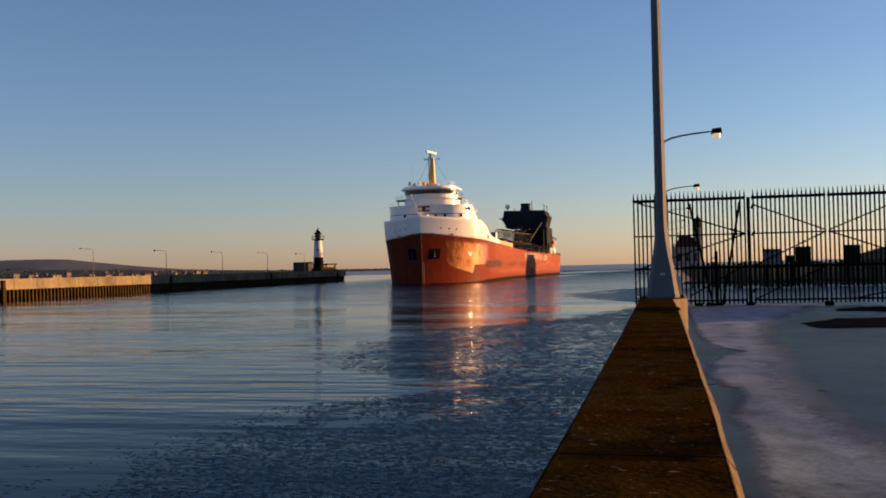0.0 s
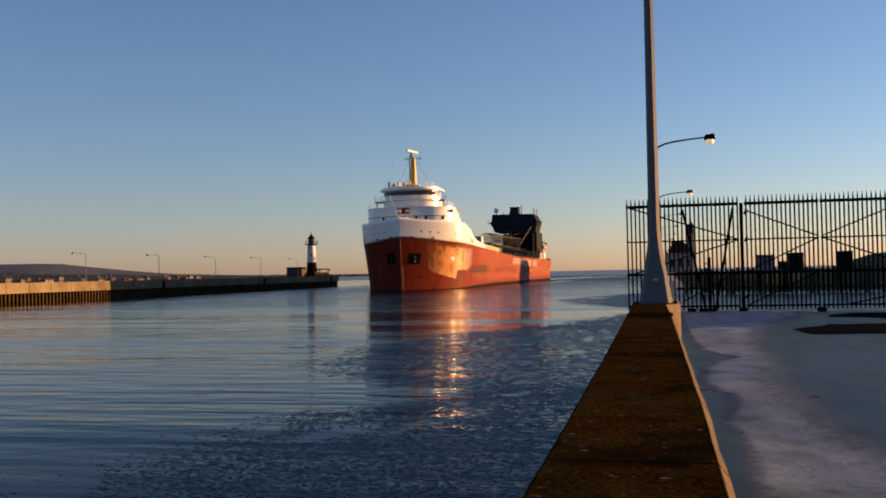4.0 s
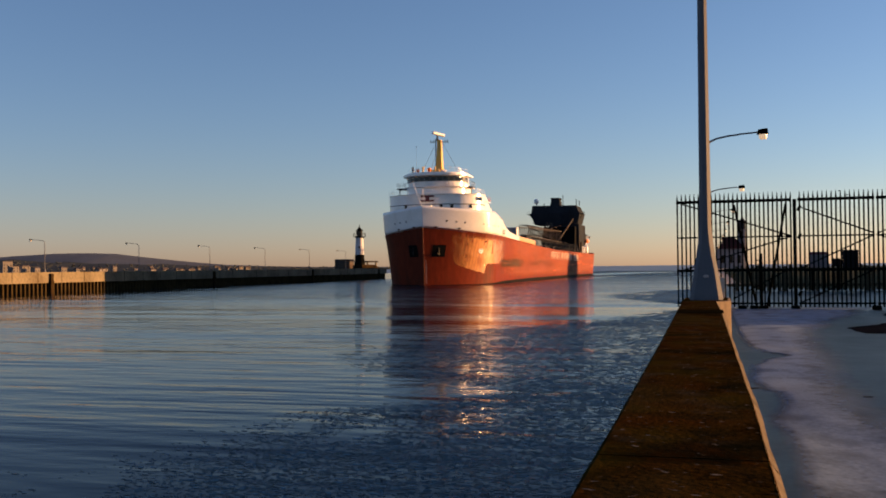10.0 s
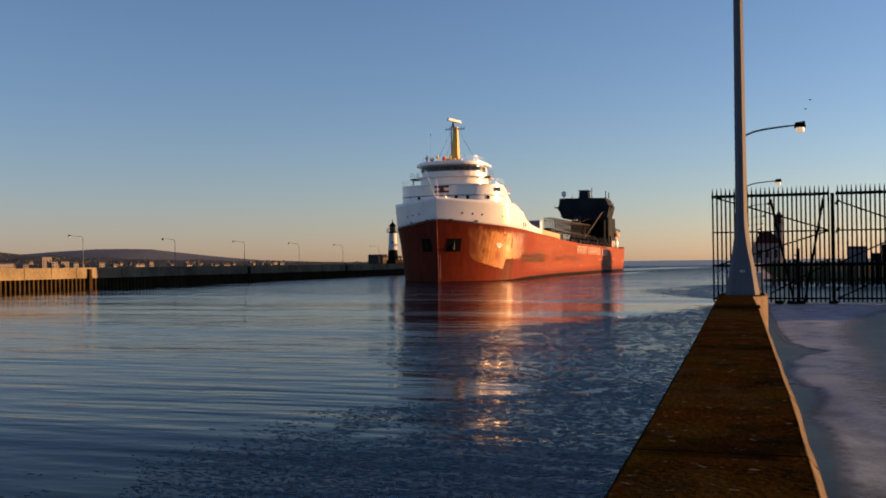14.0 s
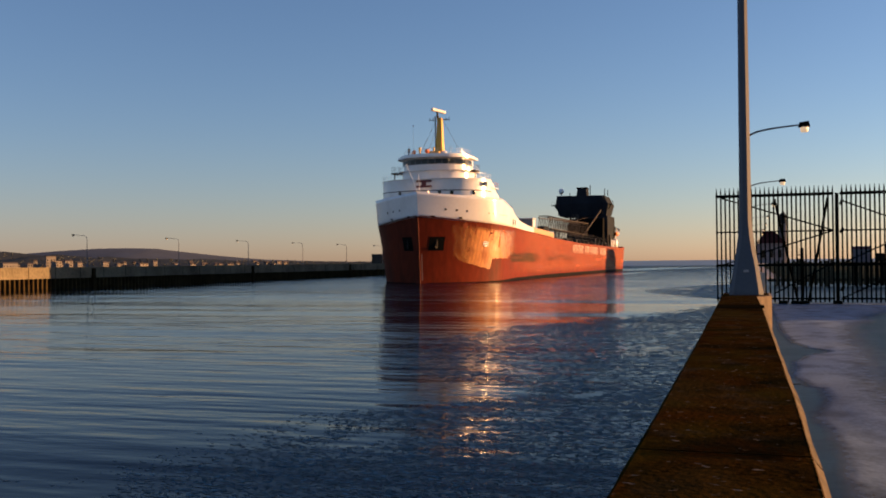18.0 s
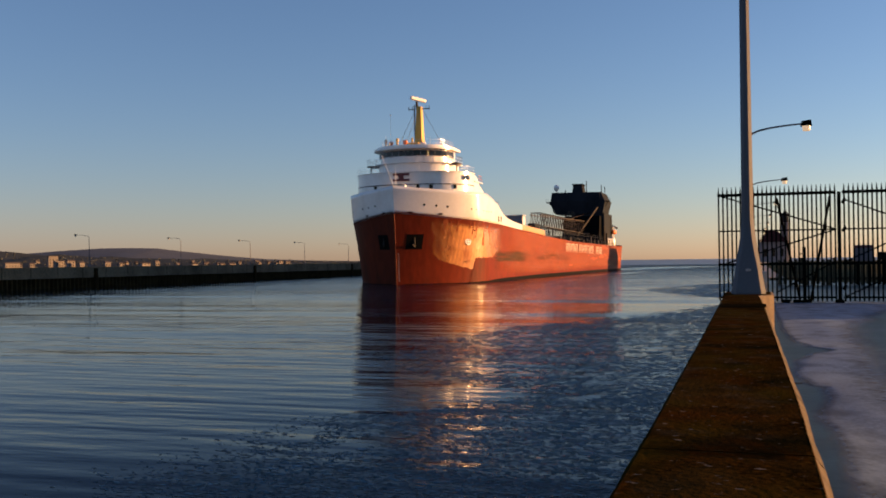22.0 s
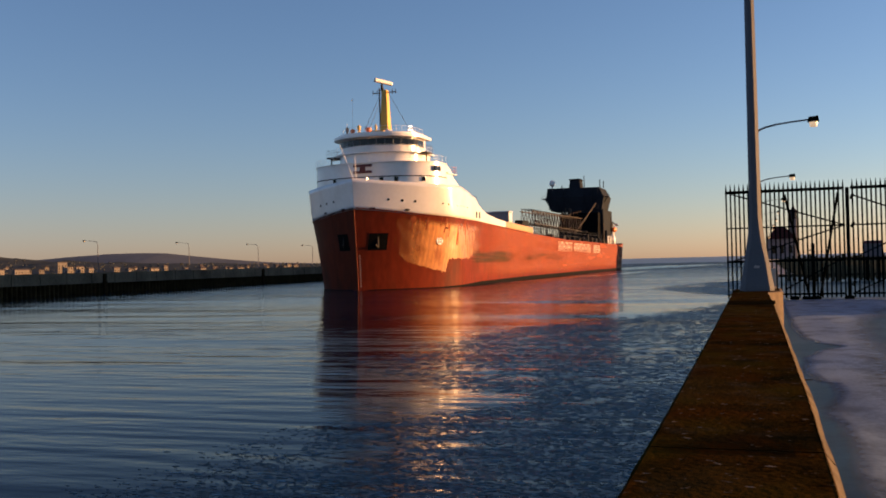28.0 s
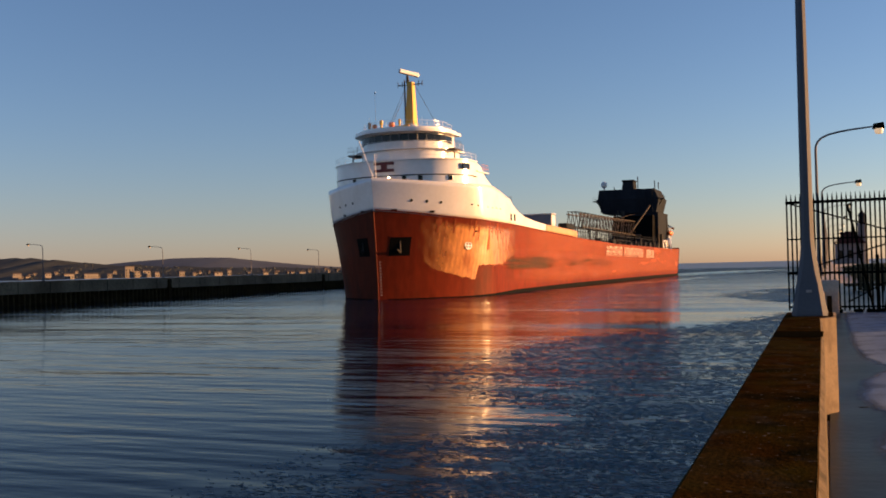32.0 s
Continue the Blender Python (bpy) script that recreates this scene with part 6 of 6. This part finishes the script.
    ob = part("lifeboat", lathe([(0.15, -2.6), (0.6, -2.2), (0.85, -1.1), (0.9, 0.9), (0.65, 2.0), (0.15, 2.5)], 14), M_ORANGE, ship, "orange lifeboat in its davits", smooth=True)
    ob.matrix_local = pose(9.6, 208.5, 14.2, 90, 0, 0)
    part("davit", rods([((9.0, 206.5, 9), (9.6, 206.5, 16.4)), ((9.0, 210.5, 9), (9.6, 210.5, 16.4)), ((9.6, 206.5, 16.4), (10.6, 206.5, 16.0)), ((9.6, 210.5, 16.4), (10.6, 210.5, 16.0))], 0.16, 6), M_WHITE, ship)
    part("stern_crane", rods([((7.5, 214, 13), (7.5, 214, 17.5)), ((7.5, 214, 17.5), (10.5, 211, 15.6))], 0.25, 6), M_STEEL, ship)
    for k in range(5):
        ob = part("vent_stack", lathe([(0.45, 0), (0.45, 2.2), (0.7, 2.4), (0.7, 2.9), (0.3, 3.1)], 10), M_WHITE, ship)
        ob.location = (9.2 - 0.5 * (k % 2), 194 + 3.0 * k, 8.6)
    for x, y, z0, z1, r in ((8.9, 206.5, 13.4, 19.5, 0.12), (6.5, 213, 13.4, 18.6, 0.14), (3.5, 212, 13.4, 19.8, 0.1), (8.0, 216, 13.4, 16.4, 0.2)):
        part("vent_pipe", rods([((x, y, z0), (x, y, z1))], r, 6), M_STEEL, ship)
    part("poop_deckhouse", bevelled(2.0, 8.2, 211, 216, 13.4, 15.9, 0.1, 1), M_STEEL, ship, "rust-stained upper house at the stern")
    railing([(2.0, 210.9), (8.3, 210.9), (8.3, 216.1)], 15.9, 1.1, M_STEEL, ship, "poop_railing", 1.0)
    railing([(10.6, 195), (9.6, 210), (8.6, 218)], 8.9, 1.2, M_DARK, ship, "poop_railing", 1.6)


build_hull()
build_house()
build_deck_gear()
build_aft()


# ---- waves from the ship: a ridge spreading from the bow, one from the stern, low swells between ----
def build_wake():
    bm = bmesh.new()
    for s0, b0, s1, b1, h, w in ((8, 9.5, 120, 26, 0.16, 1.6), (22, 12.3, 150, 27, 0.13, 1.4), (196, 12.0, 330, 44, 0.3, 3.2), (212, 10.0, 330, 34, 0.26, 3.0), (226, 2.0, 330, 22, 0.22, 3.0)):
        for sg in (1, -1):
            rows = []
            for i in range(61):
                u = i / 60
                s = s0 + (s1 - s0) * u
                b = b0 + (b1 - b0) * u + 0.35 * noise.noise((s * 0.15, b0, 0))
                hh = h * math.sin(math.pi * min(1.0, u * 1.0 + 0.04)) ** 0.6 * (0.8 + 0.5 * noise.noise((s * 0.3, b0, 5)))
                rows.append([bm.verts.new((sg * (b + w * (k / 6)), s, 0.012 + max(0.0, hh) * math.exp(-2.2 * (k / 3.0) ** 2) - 0.03 * (abs(k) == 6))) for k in range(-6, 7)])
            for a, b in zip(rows, rows[1:]):
                for k in range(12):
                    f = (a[k], a[k + 1], b[k + 1], b[k])
                    bm.faces.new(f if sg > 0 else f[::-1])
    bmesh.ops.recalc_face_normals(bm, faces=bm.faces[:])
    for f in bm.faces:
        if f.normal.z < 0:
            f.normal_flip()
    ob = part("bow_wave", bm, M_WAKE, smooth=True)
    ob.scale = (0.79, 0.79, 0.79)
    return tagged(ob, "low dark waves spreading from the ship's bow and stern", "wake", kind="stuff")


wake = build_wake()


# ---- gulls ----
def make_gull():
    root = empty("gull", 4, 90, 9)
    tagged(root, "dark distant gull flying over the pier", "bird", "gulls")
    part("body", lathe([(0.01, -0.2), (0.05, -0.14), (0.075, 0.0), (0.05, 0.13), (0.03, 0.2), (0.008, 0.24)], 10), M_DARK, root, smooth=True).matrix_local = pose(0, 0, 0, 90, 0, 0)
    for sg in (1, -1):
        bm = bmesh.new()
        hexa(bm, ((0, -0.07, -0.008), (sg * 0.28, -0.1, 0.06), (sg * 0.28, 0.02, 0.06), (0, 0.08, -0.008)), ((0, -0.06, 0.012), (sg * 0.28, -0.09, 0.075), (sg * 0.28, 0.02, 0.075), (0, 0.07, 0.012)))
        hexa(bm, ((sg * 0.28, -0.1, 0.06), (sg * 0.56, -0.02, 0.0), (sg * 0.56, 0.0, 0.0), (sg * 0.28, 0.02, 0.06)), ((sg * 0.28, -0.09, 0.075), (sg * 0.56, -0.02, 0.006), (sg * 0.56, 0.0, 0.006), (sg * 0.28, 0.02, 0.075)))
        part("wing", bm, M_DARK, root)
    return root


gull = make_gull()
gull_2 = copy_thing(gull, pose(60, 140, 20))
gull_3 = copy_thing(gull, pose(62, 140, 20))


# ---- keys ----
def motions():
    course = [(t, pose(-46.95 + 0.027 * t, 182.28 - 2.711 * t, WATER_Z, 0, 0, 0.25)) for t in range(0, 33, 4)]
    walk(ship, course)
    walk(wake, course)
    walk(gull, [(0.0, pose(-28, 260, 3.6, 0, 0, -70)), (5.0, pose(-2, 160, 5.0, 0, 0, -70)), (7.0, pose(5.2, 112, 11.9, 0, 0, -60)), (8.0, pose(8.1, 112, 13.5, 0, 0, -70)), (9.0, pose(14.7, 112, 15.8, 0, 12, -80)),
                (9.5, pose(18.6, 112, 17.0, 0, 0, -80)), (14.0, pose(60, 112, 24, 0, 0, -80)), (32.0, pose(240, 90, 40, 0, 0, -80))])
    walk(gull_2, [(0.0, pose(240, 150, 40, 0, 0, 80)), (10.0, pose(18.0, 150, 14.4, 0, -10, 80)), (11.0, pose(9.65, 150, 16.75, 0, -15, 70)), (12.0, pose(4.6, 150, 19.5, 0, 0, 10)), (13.0, pose(5.7, 150, 21.6, 0, 15, -60)),
                  (14.0, pose(8.4, 150, 25.8, 0, 10, -70)), (17.0, pose(19, 150, 40, 0, 0, -70)), (32.0, pose(200, 150, 110, 0, 0, -70))])
    walk(gull_3, [(0.0, pose(243, 150, 39, 0, 0, 80)), (10.0, pose(19.0, 150, 13.8, 0, -10, 80)), (11.0, pose(10.5, 150, 16.1, 0, -15, 70)), (12.0, pose(5.06, 150, 19.1, 0, 0, 10)), (13.0, pose(6.1, 150, 21.3, 0, 15, -60)),
                  (14.0, pose(9.05, 150, 27.1, 0, 10, -70)), (17.0, pose(21, 150, 42, 0, 0, -70)), (32.0, pose(204, 150, 112, 0, 0, -70))])
    walk(brash, [(0.0, pose(0, 2.4, 0)), (32.0, pose(0, -2.1, 0))])
    walk(water, [(0.0, pose(0, 0, 0)), (32.0, pose(-3.0, -9.0, 0))])


motions()
